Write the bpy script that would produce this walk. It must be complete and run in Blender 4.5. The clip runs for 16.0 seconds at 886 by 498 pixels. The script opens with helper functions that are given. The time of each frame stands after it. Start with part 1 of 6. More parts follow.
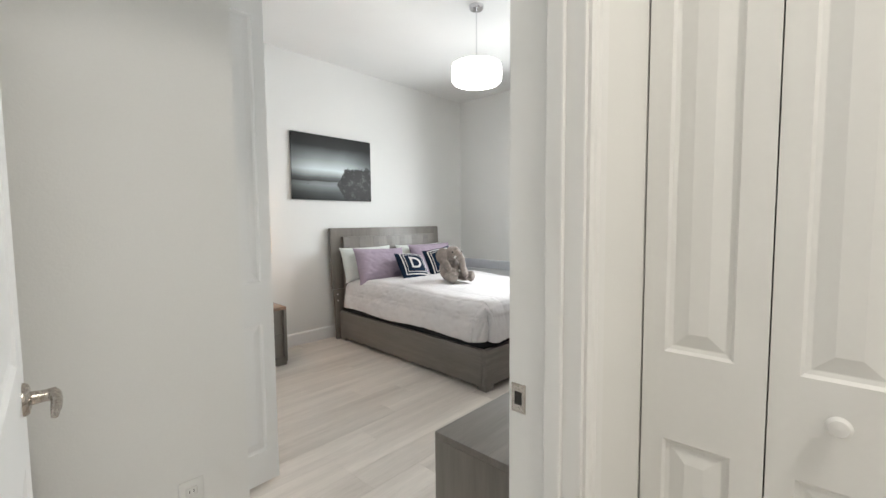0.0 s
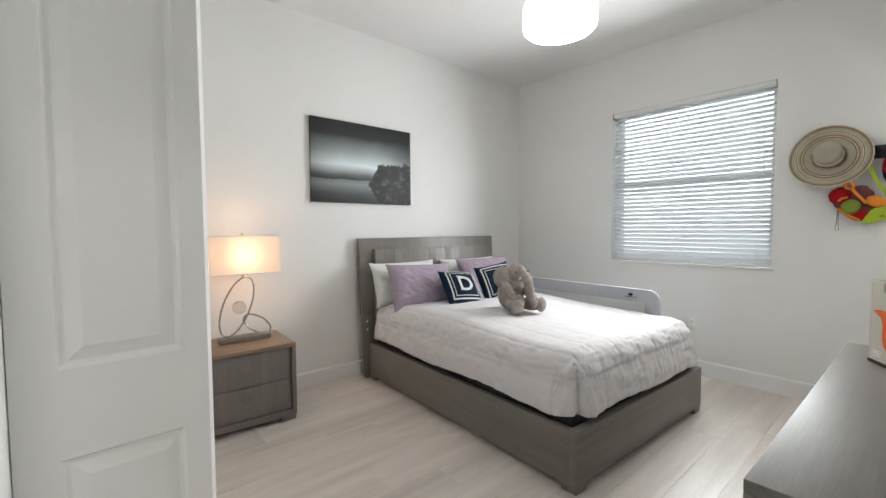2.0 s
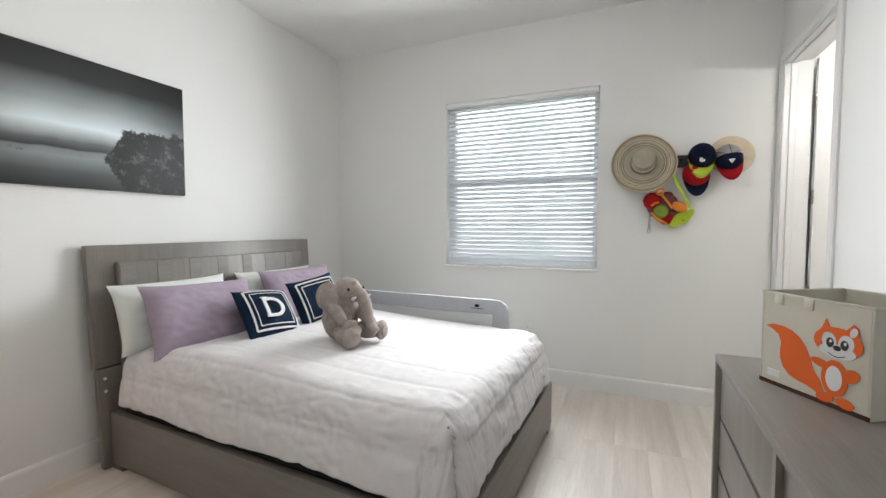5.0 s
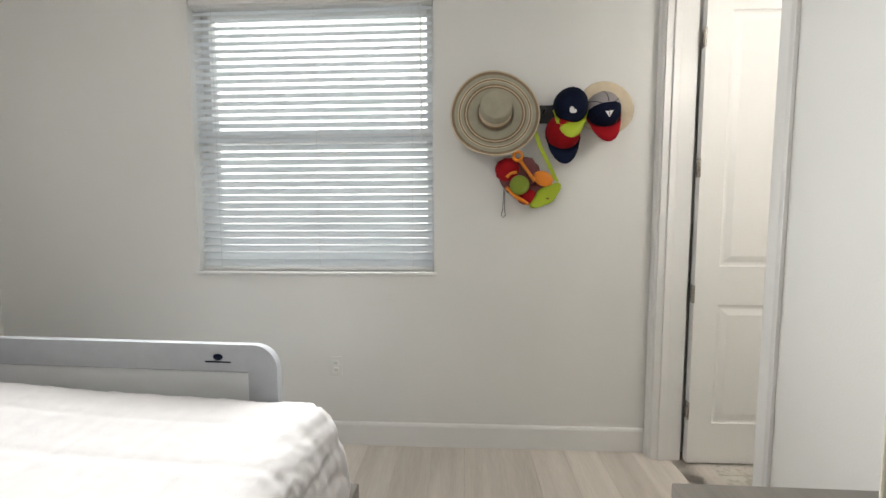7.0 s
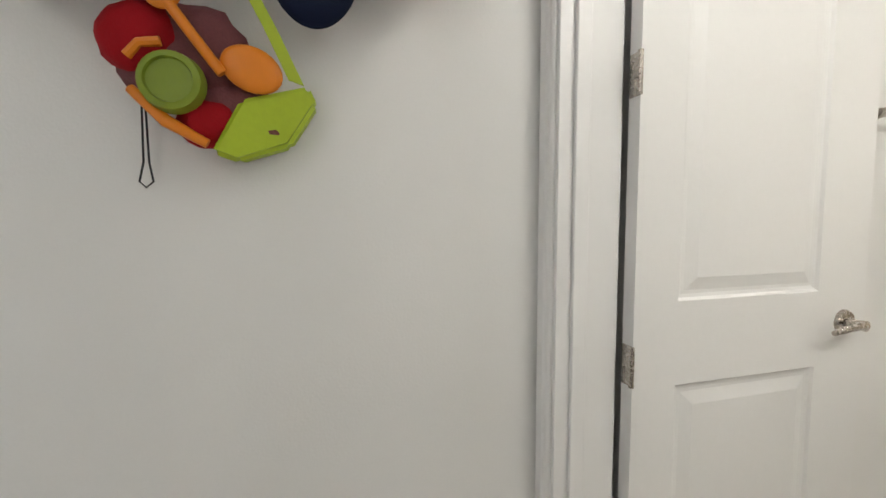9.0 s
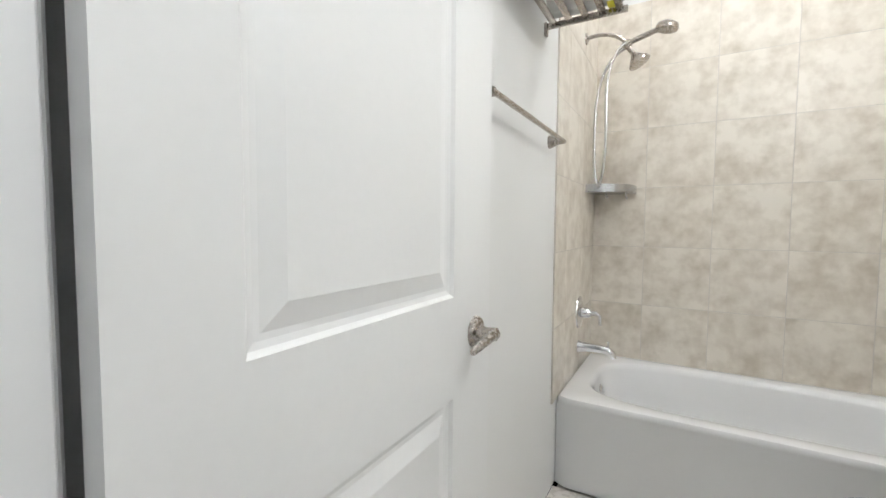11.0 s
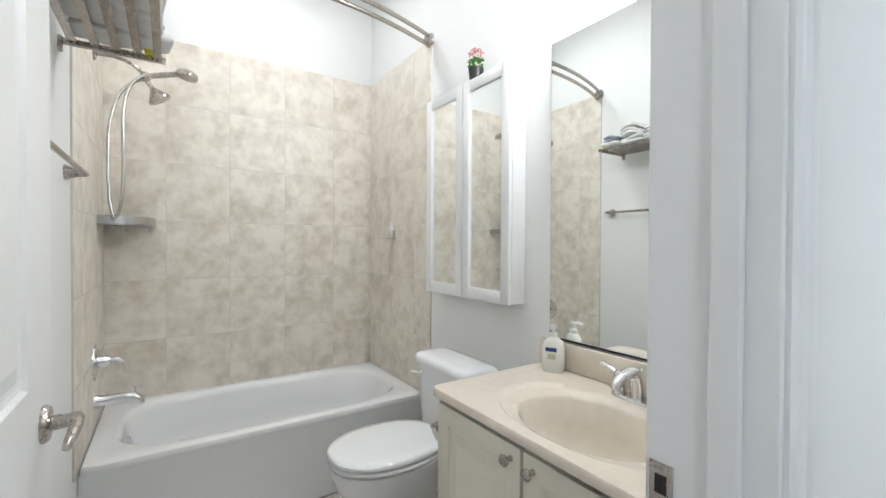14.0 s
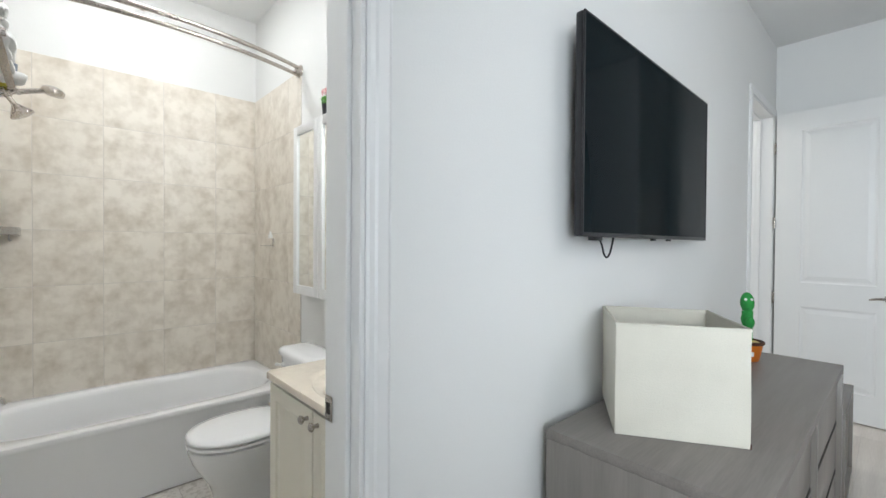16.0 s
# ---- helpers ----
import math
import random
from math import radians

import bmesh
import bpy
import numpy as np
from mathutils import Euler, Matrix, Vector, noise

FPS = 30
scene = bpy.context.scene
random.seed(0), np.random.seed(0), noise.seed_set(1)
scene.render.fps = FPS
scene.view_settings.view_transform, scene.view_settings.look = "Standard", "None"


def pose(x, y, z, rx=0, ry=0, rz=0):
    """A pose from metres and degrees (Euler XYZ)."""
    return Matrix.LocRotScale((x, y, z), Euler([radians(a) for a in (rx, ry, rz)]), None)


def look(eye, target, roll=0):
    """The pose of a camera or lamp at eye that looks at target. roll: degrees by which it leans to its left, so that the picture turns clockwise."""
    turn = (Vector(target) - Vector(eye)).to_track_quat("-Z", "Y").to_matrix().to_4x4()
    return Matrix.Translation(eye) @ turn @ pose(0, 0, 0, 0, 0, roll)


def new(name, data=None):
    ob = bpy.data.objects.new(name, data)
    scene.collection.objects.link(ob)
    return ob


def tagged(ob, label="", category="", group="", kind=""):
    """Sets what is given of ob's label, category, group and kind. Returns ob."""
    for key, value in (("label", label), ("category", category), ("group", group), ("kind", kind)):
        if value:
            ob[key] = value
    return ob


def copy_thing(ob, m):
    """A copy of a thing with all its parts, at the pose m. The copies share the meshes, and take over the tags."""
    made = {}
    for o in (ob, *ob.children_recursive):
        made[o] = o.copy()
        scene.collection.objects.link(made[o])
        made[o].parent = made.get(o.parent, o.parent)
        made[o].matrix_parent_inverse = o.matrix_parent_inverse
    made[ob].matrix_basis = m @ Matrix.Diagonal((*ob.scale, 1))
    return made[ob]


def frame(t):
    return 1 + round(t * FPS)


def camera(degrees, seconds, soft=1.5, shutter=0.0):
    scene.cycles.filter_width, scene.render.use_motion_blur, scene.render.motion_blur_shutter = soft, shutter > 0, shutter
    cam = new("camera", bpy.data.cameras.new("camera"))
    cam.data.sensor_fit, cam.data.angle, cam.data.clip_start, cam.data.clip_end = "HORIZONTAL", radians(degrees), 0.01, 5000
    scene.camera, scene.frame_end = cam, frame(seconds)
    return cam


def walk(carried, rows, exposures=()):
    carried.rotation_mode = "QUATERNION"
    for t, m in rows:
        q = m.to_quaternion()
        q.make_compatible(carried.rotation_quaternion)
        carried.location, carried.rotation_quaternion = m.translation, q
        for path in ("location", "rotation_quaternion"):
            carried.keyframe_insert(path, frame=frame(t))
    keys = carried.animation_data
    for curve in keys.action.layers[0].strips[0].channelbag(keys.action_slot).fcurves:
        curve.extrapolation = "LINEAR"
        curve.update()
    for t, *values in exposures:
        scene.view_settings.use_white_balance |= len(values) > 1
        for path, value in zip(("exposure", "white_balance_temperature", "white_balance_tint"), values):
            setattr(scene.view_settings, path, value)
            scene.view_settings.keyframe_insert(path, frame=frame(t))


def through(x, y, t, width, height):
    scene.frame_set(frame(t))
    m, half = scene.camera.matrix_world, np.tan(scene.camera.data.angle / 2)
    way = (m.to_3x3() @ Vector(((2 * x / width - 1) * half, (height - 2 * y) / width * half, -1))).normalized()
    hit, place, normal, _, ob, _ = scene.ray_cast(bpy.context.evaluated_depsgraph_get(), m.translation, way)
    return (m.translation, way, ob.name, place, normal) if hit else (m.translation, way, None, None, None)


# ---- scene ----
cam = camera(93.7, 16.0)
PATH = [
    (0, (-0.147, 0.355, 1.308), (1.313, 1.716, 1.172), -0.5),
    (0.5, (-0.01, 0.551, 1.337), (1.319, 2.039, 1.203), -0.3),
    (1, (0.171, 0.745, 1.331), (1.468, 2.263, 1.218), -0.2),
    (1.5, (0.367, 0.925, 1.329), (1.671, 2.438, 1.221), -0.2),
    (2, (0.532, 1.144, 1.323), (1.838, 2.655, 1.222), -0.3),
    (2.5, (0.729, 1.338, 1.34), (2.021, 2.86, 1.239), -0.3),
    (3, (0.921, 1.482, 1.308), (2.194, 3.02, 1.208), -0.2),
    (3.5, (1.008, 1.557, 1.276), (2.27, 3.105, 1.179), -0.5),
    (4, (1.038, 1.612, 1.281), (2.358, 3.111, 1.184), -0.4),
    (4.5, (1.047, 1.68, 1.309), (2.639, 2.888, 1.21), -0.1),
    (5, (1.077, 1.737, 1.331), (2.91, 2.53, 1.23), -0.0),
    (5.2, (1.123, 1.739, 1.337), (3.014, 2.379, 1.227), 0.0),
    (7.3, (2.659, 1.76, 1.289), (4.653, 1.82, 1.141), -0.2),
    (7.5, (2.824, 1.733, 1.277), (4.82, 1.755, 1.143), -0.2),
    (8, (3.204, 1.621, 1.283), (5.196, 1.532, 1.13), -0.1),
    (8.2, (3.341, 1.549, 1.278), (5.329, 1.396, 1.127), -0.2),
    (10.3, (4.101, 0.829, 1.175), (5.589, -0.502, 1.053), 0.0),
    (10.5, (4.12, 0.8, 1.174), (5.471, -0.671, 1.069), -0.1),
    (11, (4.166, 0.734, 1.176), (5.169, -0.992, 1.066), 0.4),
    (11.5, (4.171, 0.705, 1.185), (4.717, -1.216, 1.083), 0.8),
    (12, (4.219, 0.664, 1.186), (4.134, -1.332, 1.088), 0.7),
    (12.5, (4.269, 0.617, 1.184), (3.575, -1.257, 1.089), 0.6),
    (13, (4.323, 0.613, 1.187), (3.297, -1.102, 1.101), 0.4),
    (13.5, (4.394, 0.708, 1.235), (3.272, -0.946, 1.17), 0.3),
    (14, (4.353, 0.952, 1.278), (3.251, -0.717, 1.254), 0.3),
    (14.5, (4.316, 1.247, 1.329), (3.231, -0.433, 1.325), 0.3),
    (15, (4.298, 1.404, 1.335), (3.205, -0.272, 1.326), 0.4),
    (15.5, (4.3, 1.472, 1.337), (3.132, -0.152, 1.314), 0.4),
    (16, (4.252, 1.522, 1.333), (2.893, 0.054, 1.309), 0.4),
]
walk(cam, [(t, look(eye, target, roll)) for t, eye, target, roll in PATH],
     [(0, 0.24, 6600, 9), (1.5, 0.12, 6650, 10), (3.5, -0.09, 6520, 10), (5, 0.14, 6600, 10), (7.5, -0.05, 7000, 10), (8.2, -0.07, 7000, 10),
      (10.5, 0.14, 6250, 9), (13.0, 0.10, 6080, 9), (14.5, 0.04, 6000, 8), (16, 0.02, 6120, 8)])


# ---- light ----
world = bpy.data.worlds.new("world")
scene.world = world
world.use_nodes = True
sky = world.node_tree.nodes.new("ShaderNodeTexSky")
sky.sky_type = "NISHITA"
sky.sun_disc = False
sky.sun_elevation, sky.sun_rotation = radians(48), radians(-60)
world.node_tree.links.new(sky.outputs[0], world.node_tree.nodes["Background"].inputs[0])
world.node_tree.nodes["Background"].inputs[1].default_value = 0.12


def area_lamp(name, eye, target, w, h, watts, colour, spread=180):
    d = bpy.data.lights.new(name, "AREA")
    d.shape, d.size, d.size_y, d.energy, d.color = "RECTANGLE", w, h, watts, colour
    d.spread = radians(spread)
    ob = new(name, d)
    ob.matrix_basis = look(eye, target)
    return ob


def bulb(name, at, watts, colour, radius=0.04):
    d = bpy.data.lights.new(name, "POINT")
    d.energy, d.color, d.shadow_soft_size = watts, colour, radius
    ob = new(name, d)
    ob.location = at
    return ob


DAY, WARM = (0.92, 0.965, 1.0), (1.0, 0.9, 0.78)
area_lamp("window_daylight", (4.63, 2.585, 1.62), (0, 2.585, 1.5), 1.3, 1.24, 46, DAY, 140)
for y in (0.05, 0.27, 0.49):
    bulb("bathroom_vanity_bulb", (3.27, y, 2.33), 8.8, (1.0, 0.985, 0.965), 0.05)
area_lamp("shower_ceiling_light", (3.9, -1.2, 3.03), (3.9, -1.25, 0), 0.16, 0.16, 10, (1.0, 0.985, 0.965))
# added fill below the hall ceiling, no known fixture; brightens the hall walls
area_lamp("hall_ceiling_light", (0.2, -0.5, 3.02), (0.2, -0.5, 0), 0.3, 0.3, 22, (1.0, 0.95, 0.87))
bulb("table_lamp_bulb", (1.365, 4.25, 1.135), 3.9, (1.0, 0.6, 0.36), 0.08)


# ---- materials ----
def material(name, colour, rough=0.5, metal=0.0, vary=0.06, scale=6.0, fine=90.0, bump=0.02, stretch=(1, 1, 1), second=None,
             by_object=0.0, coat=0.0):
    """A surface with two scales of variation: broad tone changes and fine grain that also roughens the relief."""
    m = bpy.data.materials.new(name)
    m.use_nodes = True
    nt = m.node_tree
    n, l = nt.nodes, nt.links
    b = n["Principled BSDF"]
    co = n.new("ShaderNodeTexCoord")
    mp = n.new("ShaderNodeMapping")
    mp.inputs["Scale"].default_value = stretch
    if by_object:
        idn = n.new("ShaderNodeObjectInfo")
        shift = n.new("ShaderNodeVectorMath")
        shift.operation = "MULTIPLY_ADD"
        l.new(idn.outputs["Random"], shift.inputs[0])
        shift.inputs[1].default_value = (31.0, 17.0, 23.0)
        l.new(co.outputs["Object"], shift.inputs[2])
        l.new(shift.outputs[0], mp.inputs["Vector"])
    else:
        l.new(co.outputs["Object"], mp.inputs["Vector"])
    big = n.new("ShaderNodeTexNoise")
    big.inputs["Scale"].default_value, big.inputs["Detail"].default_value = scale, 4
    small = n.new("ShaderNodeTexNoise")
    small.inputs["Scale"].default_value, small.inputs["Detail"].default_value = fine, 5
    l.new(mp.outputs[0], big.inputs["Vector"])
    l.new(mp.outputs[0], small.inputs["Vector"])
    add = n.new("ShaderNodeMath")
    add.operation = "MULTIPLY_ADD"
    add.inputs[1].default_value = 0.35
    l.new(small.outputs["Fac"], add.inputs[0])
    sc = n.new("ShaderNodeMath")
    sc.operation = "MULTIPLY"
    sc.inputs[1].default_value = 0.65
    l.new(big.outputs["Fac"], sc.inputs[0])
    l.new(sc.outputs[0], add.inputs[2])
    last = add
    if by_object:
        info = n.new("ShaderNodeObjectInfo")
        ro = n.new("ShaderNodeMath")
        ro.operation = "MULTIPLY_ADD"
        ro.inputs[1].default_value = by_object
        l.new(info.outputs["Random"], ro.inputs[0])
        l.new(add.outputs[0], ro.inputs[2])
        last = ro
    ramp = n.new("ShaderNodeValToRGB")
    lo = [max(0, c * (1 - vary)) for c in colour]
    hi = [min(1, c * (1 + vary)) for c in (second or colour)]
    ramp.color_ramp.elements[0].position, ramp.color_ramp.elements[0].color = 0.3 + by_object * 0.3, (*lo, 1)
    ramp.color_ramp.elements[1].position, ramp.color_ramp.elements[1].color = 0.7 + by_object * 0.7, (*hi, 1)
    l.new(last.outputs[0], ramp.inputs[0])
    l.new(ramp.outputs[0], b.inputs["Base Color"])
    rr = n.new("ShaderNodeMapRange")
    rr.inputs["To Min"].default_value, rr.inputs["To Max"].default_value = max(0.02, rough - 0.06), min(1, rough + 0.06)
    l.new(small.outputs["Fac"], rr.inputs["Value"])
    l.new(rr.outputs[0], b.inputs["Roughness"])
    b.inputs["Metallic"].default_value = metal
    b.inputs["Coat Weight"].default_value = coat
    if bump:
        bp = n.new("ShaderNodeBump")
        bp.inputs["Strength"].default_value, bp.inputs["Distance"].default_value = min(1, bump * 10), 0.002
        l.new(small.outputs["Fac"], bp.inputs["Height"])
        l.new(bp.outputs[0], b.inputs["Normal"])
    return m


def glow(name, colour, strength):
    m = bpy.data.materials.new(name)
    m.use_nodes = True
    b = m.node_tree.nodes["Principled BSDF"]
    b.inputs["Base Color"].default_value = (*colour, 1)
    b.inputs["Emission Color"].default_value = (*colour, 1)
    b.inputs["Emission Strength"].default_value = strength
    b.inputs["Roughness"].default_value = 0.4
    return m


WALL = material("wall_paint", (0.80, 0.80, 0.785), 0.62, vary=0.02, scale=1.5, fine=160, bump=0.02)
CEIL = material("ceiling_paint", (0.82, 0.82, 0.81), 0.75, vary=0.02, scale=2, fine=120, bump=0.05)
TRIM = material("trim_paint", (0.82, 0.82, 0.815), 0.32, vary=0.015, scale=3, fine=60, bump=0.005)
DOORP = material("door_paint", (0.80, 0.80, 0.79), 0.36, vary=0.02, scale=2, fine=70, bump=0.008)
PLANK = material("floor_plank", (0.61, 0.552, 0.498), 0.34, vary=0.10, scale=2.0, fine=24, bump=0.008, stretch=(0.45, 6, 1),
                 second=(0.74, 0.685, 0.63), by_object=0.22)
JOINT = material("floor_joint", (0.45, 0.405, 0.365), 0.7, vary=0.1)
GREYWOOD = material("grey_wood", (0.165, 0.148, 0.132), 0.36, vary=0.05, scale=3, fine=22, bump=0.006, stretch=(7, 7, 0.45),
                    second=(0.208, 0.188, 0.170))
GREYRAIL = material("grey_wood_along", (0.165, 0.148, 0.132), 0.36, vary=0.05, scale=3, fine=22, bump=0.006, stretch=(7, 0.45, 7),
                    second=(0.208, 0.188, 0.170))
GREYTOP = material("grey_wood_flat", (0.155, 0.138, 0.124), 0.42, vary=0.05, scale=3, fine=24, bump=0.005, stretch=(0.5, 7, 7),
                   second=(0.205, 0.185, 0.169))
BLACK = material("black_plastic", (0.012, 0.012, 0.014), 0.35, vary=0.1)
NICKEL = material("brushed_nickel", (0.46, 0.42, 0.38), 0.27, metal=1, vary=0.05, fine=160, bump=0.004)
CHROME = material("chrome", (0.75, 0.75, 0.76), 0.08, metal=1, vary=0.02, bump=0)
WHITEP = material("white_plastic", (0.8, 0.8, 0.78), 0.35, vary=0.02, bump=0)
TILE = material("stone_tile", (0.585, 0.52, 0.43), 0.36, vary=0.03, scale=8.5, fine=22, bump=0.004, second=(0.765, 0.715, 0.635), by_object=0.03)
for node in TILE.node_tree.nodes:
    if node.type == "VALTORGB":
        node.color_ramp.elements[0].position, node.color_ramp.elements[1].position = 0.34, 0.60
GROUT = material("grout", (0.62, 0.58, 0.53), 0.8, vary=0.06)
BFLOOR = material("bath_floor_tile", (0.58, 0.54, 0.48), 0.28, vary=0.08, scale=4, fine=40, bump=0.004, second=(0.68, 0.65, 0.6), by_object=0.15)
PORCELAIN = material("glazed_white", (0.82, 0.82, 0.82), 0.1, vary=0.01, scale=2, bump=0, coat=0.4)
MARBLE = material("cultured_marble", (0.64, 0.57, 0.475), 0.2, vary=0.03, scale=3, fine=30, bump=0, second=(0.71, 0.64, 0.54), coat=0.3)
CREAM = material("cream_paint", (0.72, 0.68, 0.58), 0.36, vary=0.03, scale=3, bump=0.01)
COTTON = material("white_cotton", (0.72, 0.70, 0.71), 0.85, vary=0.04, scale=14, fine=260, bump=0.05)
PCASE = material("white_pillowcase", (0.74, 0.77, 0.74), 0.85, vary=0.05, scale=9, fine=240, bump=0.05)
LILAC = material("lilac_cotton", (0.35, 0.285, 0.355), 0.85, vary=0.07, scale=10, fine=240, bump=0.06)
NAVY = material("navy_weave", (0.007, 0.019, 0.042), 0.85, vary=0.2, scale=20, fine=220, bump=0.08)
THREAD = material("white_embroidery", (0.72, 0.72, 0.72), 0.8, vary=0.06, fine=300, bump=0.06)
PLUSH = material("grey_plush", (0.29, 0.25, 0.23), 0.95, vary=0.16, scale=30, fine=260, bump=0.09, second=(0.36, 0.315, 0.29))
RAILF = material("grey_rail_fabric", (0.42, 0.44, 0.47), 0.85, vary=0.05, scale=20, fine=280, bump=0.05)
MESHF = material("pale_rail_mesh", (0.68, 0.70, 0.71), 0.9, vary=0.04, fine=300, bump=0.08)
LINEN = material("cream_canvas", (0.62, 0.59, 0.51), 0.85, vary=0.05, scale=8, fine=260, bump=0.06)
STRAWA = material("straw_pale", (0.64, 0.54, 0.40), 0.85, vary=0.12, scale=20, fine=180, bump=0.09)
STRAWB = material("straw_brown", (0.24, 0.175, 0.11), 0.85, vary=0.15, scale=20, fine=180, bump=0.09)
STRAWC = material("straw_grey", (0.38, 0.355, 0.275), 0.85, vary=0.12, scale=20, fine=180, bump=0.09)
RED = material("red_cloth", (0.33, 0.006, 0.012), 0.75, vary=0.12, fine=220, bump=0.05)
CAPNAVY = material("navy_cloth", (0.004, 0.008, 0.026), 0.8, vary=0.15, fine=220, bump=0.05)
CAPGREY = material("grey_mesh_cloth", (0.34, 0.31, 0.31), 0.8, vary=0.1, fine=260, bump=0.07)
LIME = material("lime_plastic", (0.42, 0.55, 0.03), 0.5, vary=0.08)
ORANGE = material("orange_plastic", (0.75, 0.22, 0.01), 0.42, vary=0.06)
ORANGEF = material("orange_felt", (0.75, 0.13, 0.02), 0.85, vary=0.06, fine=200, bump=0.04)
CACTUS = material("green_plush", (0.02, 0.20, 0.035), 0.9, vary=0.2, scale=30, fine=240, bump=0.08, second=(0.03, 0.27, 0.05))
CLAY = material("orange_brown_pot", (0.50, 0.14, 0.015), 0.4, vary=0.1, scale=10)
BROWN = material("brown_felt", (0.06, 0.022, 0.01), 0.9, vary=0.2, fine=200, bump=0.06)
YELLOW = material("pale_yellow_felt", (0.62, 0.5, 0.2), 0.9, vary=0.1, fine=200, bump=0.05)
for cloth in (NAVY, CAPNAVY, RED):
    cloth.node_tree.nodes["Principled BSDF"].inputs["Specular IOR Level"].default_value = 0.15
BULBGLOW = glow("lamp_glass_glow", (1.0, 0.97, 0.93), 12.0)
GREENLEAF = material("small_leaf", (0.06, 0.2, 0.02), 0.6, vary=0.25, scale=30)
PINK = material("pink_petal", (0.62, 0.3, 0.3), 0.7, vary=0.2, scale=30)
# near-black that paints the shade inside holes, slots and grooves
HOLESHADE = material("recess_shade", (0.02, 0.018, 0.016), 0.7, vary=0.1)
STEEL = material("brushed_steel_shelf", (0.55, 0.55, 0.55), 0.25, metal=1, vary=0.05, fine=140, bump=0.004)
LABELB = material("blue_label", (0.01, 0.05, 0.2), 0.5, vary=0.05)
SOAPM = material("milky_soap_plastic", (0.78, 0.76, 0.70), 0.25, vary=0.03)
CORD = material("amber_cord", (0.3, 0.24, 0.14), 0.5, vary=0.1)


def shader(name, build):
    m = bpy.data.materials.new(name)
    m.use_nodes = True
    nt = m.node_tree
    nt.nodes.remove(nt.nodes["Principled BSDF"])
    nt.links.new(build(nt.nodes, nt.links), nt.nodes["Material Output"].inputs[0])
    return m


def sheet(colour, through):
    """A thin sheet that lets part of the light through."""
    def build(n, l):
        d, t, mix = n.new("ShaderNodeBsdfDiffuse"), n.new("ShaderNodeBsdfTranslucent"), n.new("ShaderNodeMixShader")
        tex = n.new("ShaderNodeTexNoise")
        tex.inputs["Scale"].default_value = 140
        co = n.new("ShaderNodeTexCoord")
        l.new(co.outputs["Object"], tex.inputs["Vector"])
        ramp = n.new("ShaderNodeValToRGB")
        ramp.color_ramp.elements[0].color = (*[c * 0.93 for c in colour], 1)
        ramp.color_ramp.elements[1].color = (*colour, 1)
        l.new(tex.outputs["Fac"], ramp.inputs[0])
        l.new(ramp.outputs[0], d.inputs[0])
        l.new(ramp.outputs[0], t.inputs[0])
        mix.inputs[0].default_value = through
        l.new(d.outputs[0], mix.inputs[1])
        l.new(t.outputs[0], mix.inputs[2])
        return mix.outputs[0]
    return build


SHADE = shader("linen_lampshade", sheet((0.85, 0.8, 0.72), 0.4))
SLAT = shader("white_blind_slat", sheet((0.90, 0.92, 0.94), 0.55))


def mirror_glass(n, l):
    g = n.new("ShaderNodeBsdfGlossy")
    g.inputs["Color"].default_value, g.inputs["Roughness"].default_value = (0.9, 0.92, 0.91, 1), 0.0
    return g.outputs[0]


def clear_pane(n, l):
    g, t, mix = n.new("ShaderNodeBsdfGlossy"), n.new("ShaderNodeBsdfTransparent"), n.new("ShaderNodeMixShader")
    g.inputs["Roughness"].default_value = 0.02
    mix.inputs[0].default_value = 0.06
    l.new(t.outputs[0], mix.inputs[1])
    l.new(g.outputs[0], mix.inputs[2])
    return mix.outputs[0]


MIRROR = shader("mirror", mirror_glass)
PANE = shader("window_glass", clear_pane)
CRYSTAL = bpy.data.materials.new("crystal")
CRYSTAL.use_nodes = True
CRYSTAL.node_tree.nodes["Principled BSDF"].inputs["Transmission Weight"].default_value = 1.0
CRYSTAL.node_tree.nodes["Principled BSDF"].inputs["Roughness"].default_value = 0.03
SCREEN = material("tv_screen", (0.003, 0.007, 0.009), 0.06, vary=0.05, scale=1, fine=20, bump=0)
SCREEN.node_tree.nodes["Principled BSDF"].inputs["Specular IOR Level"].default_value = 0.03


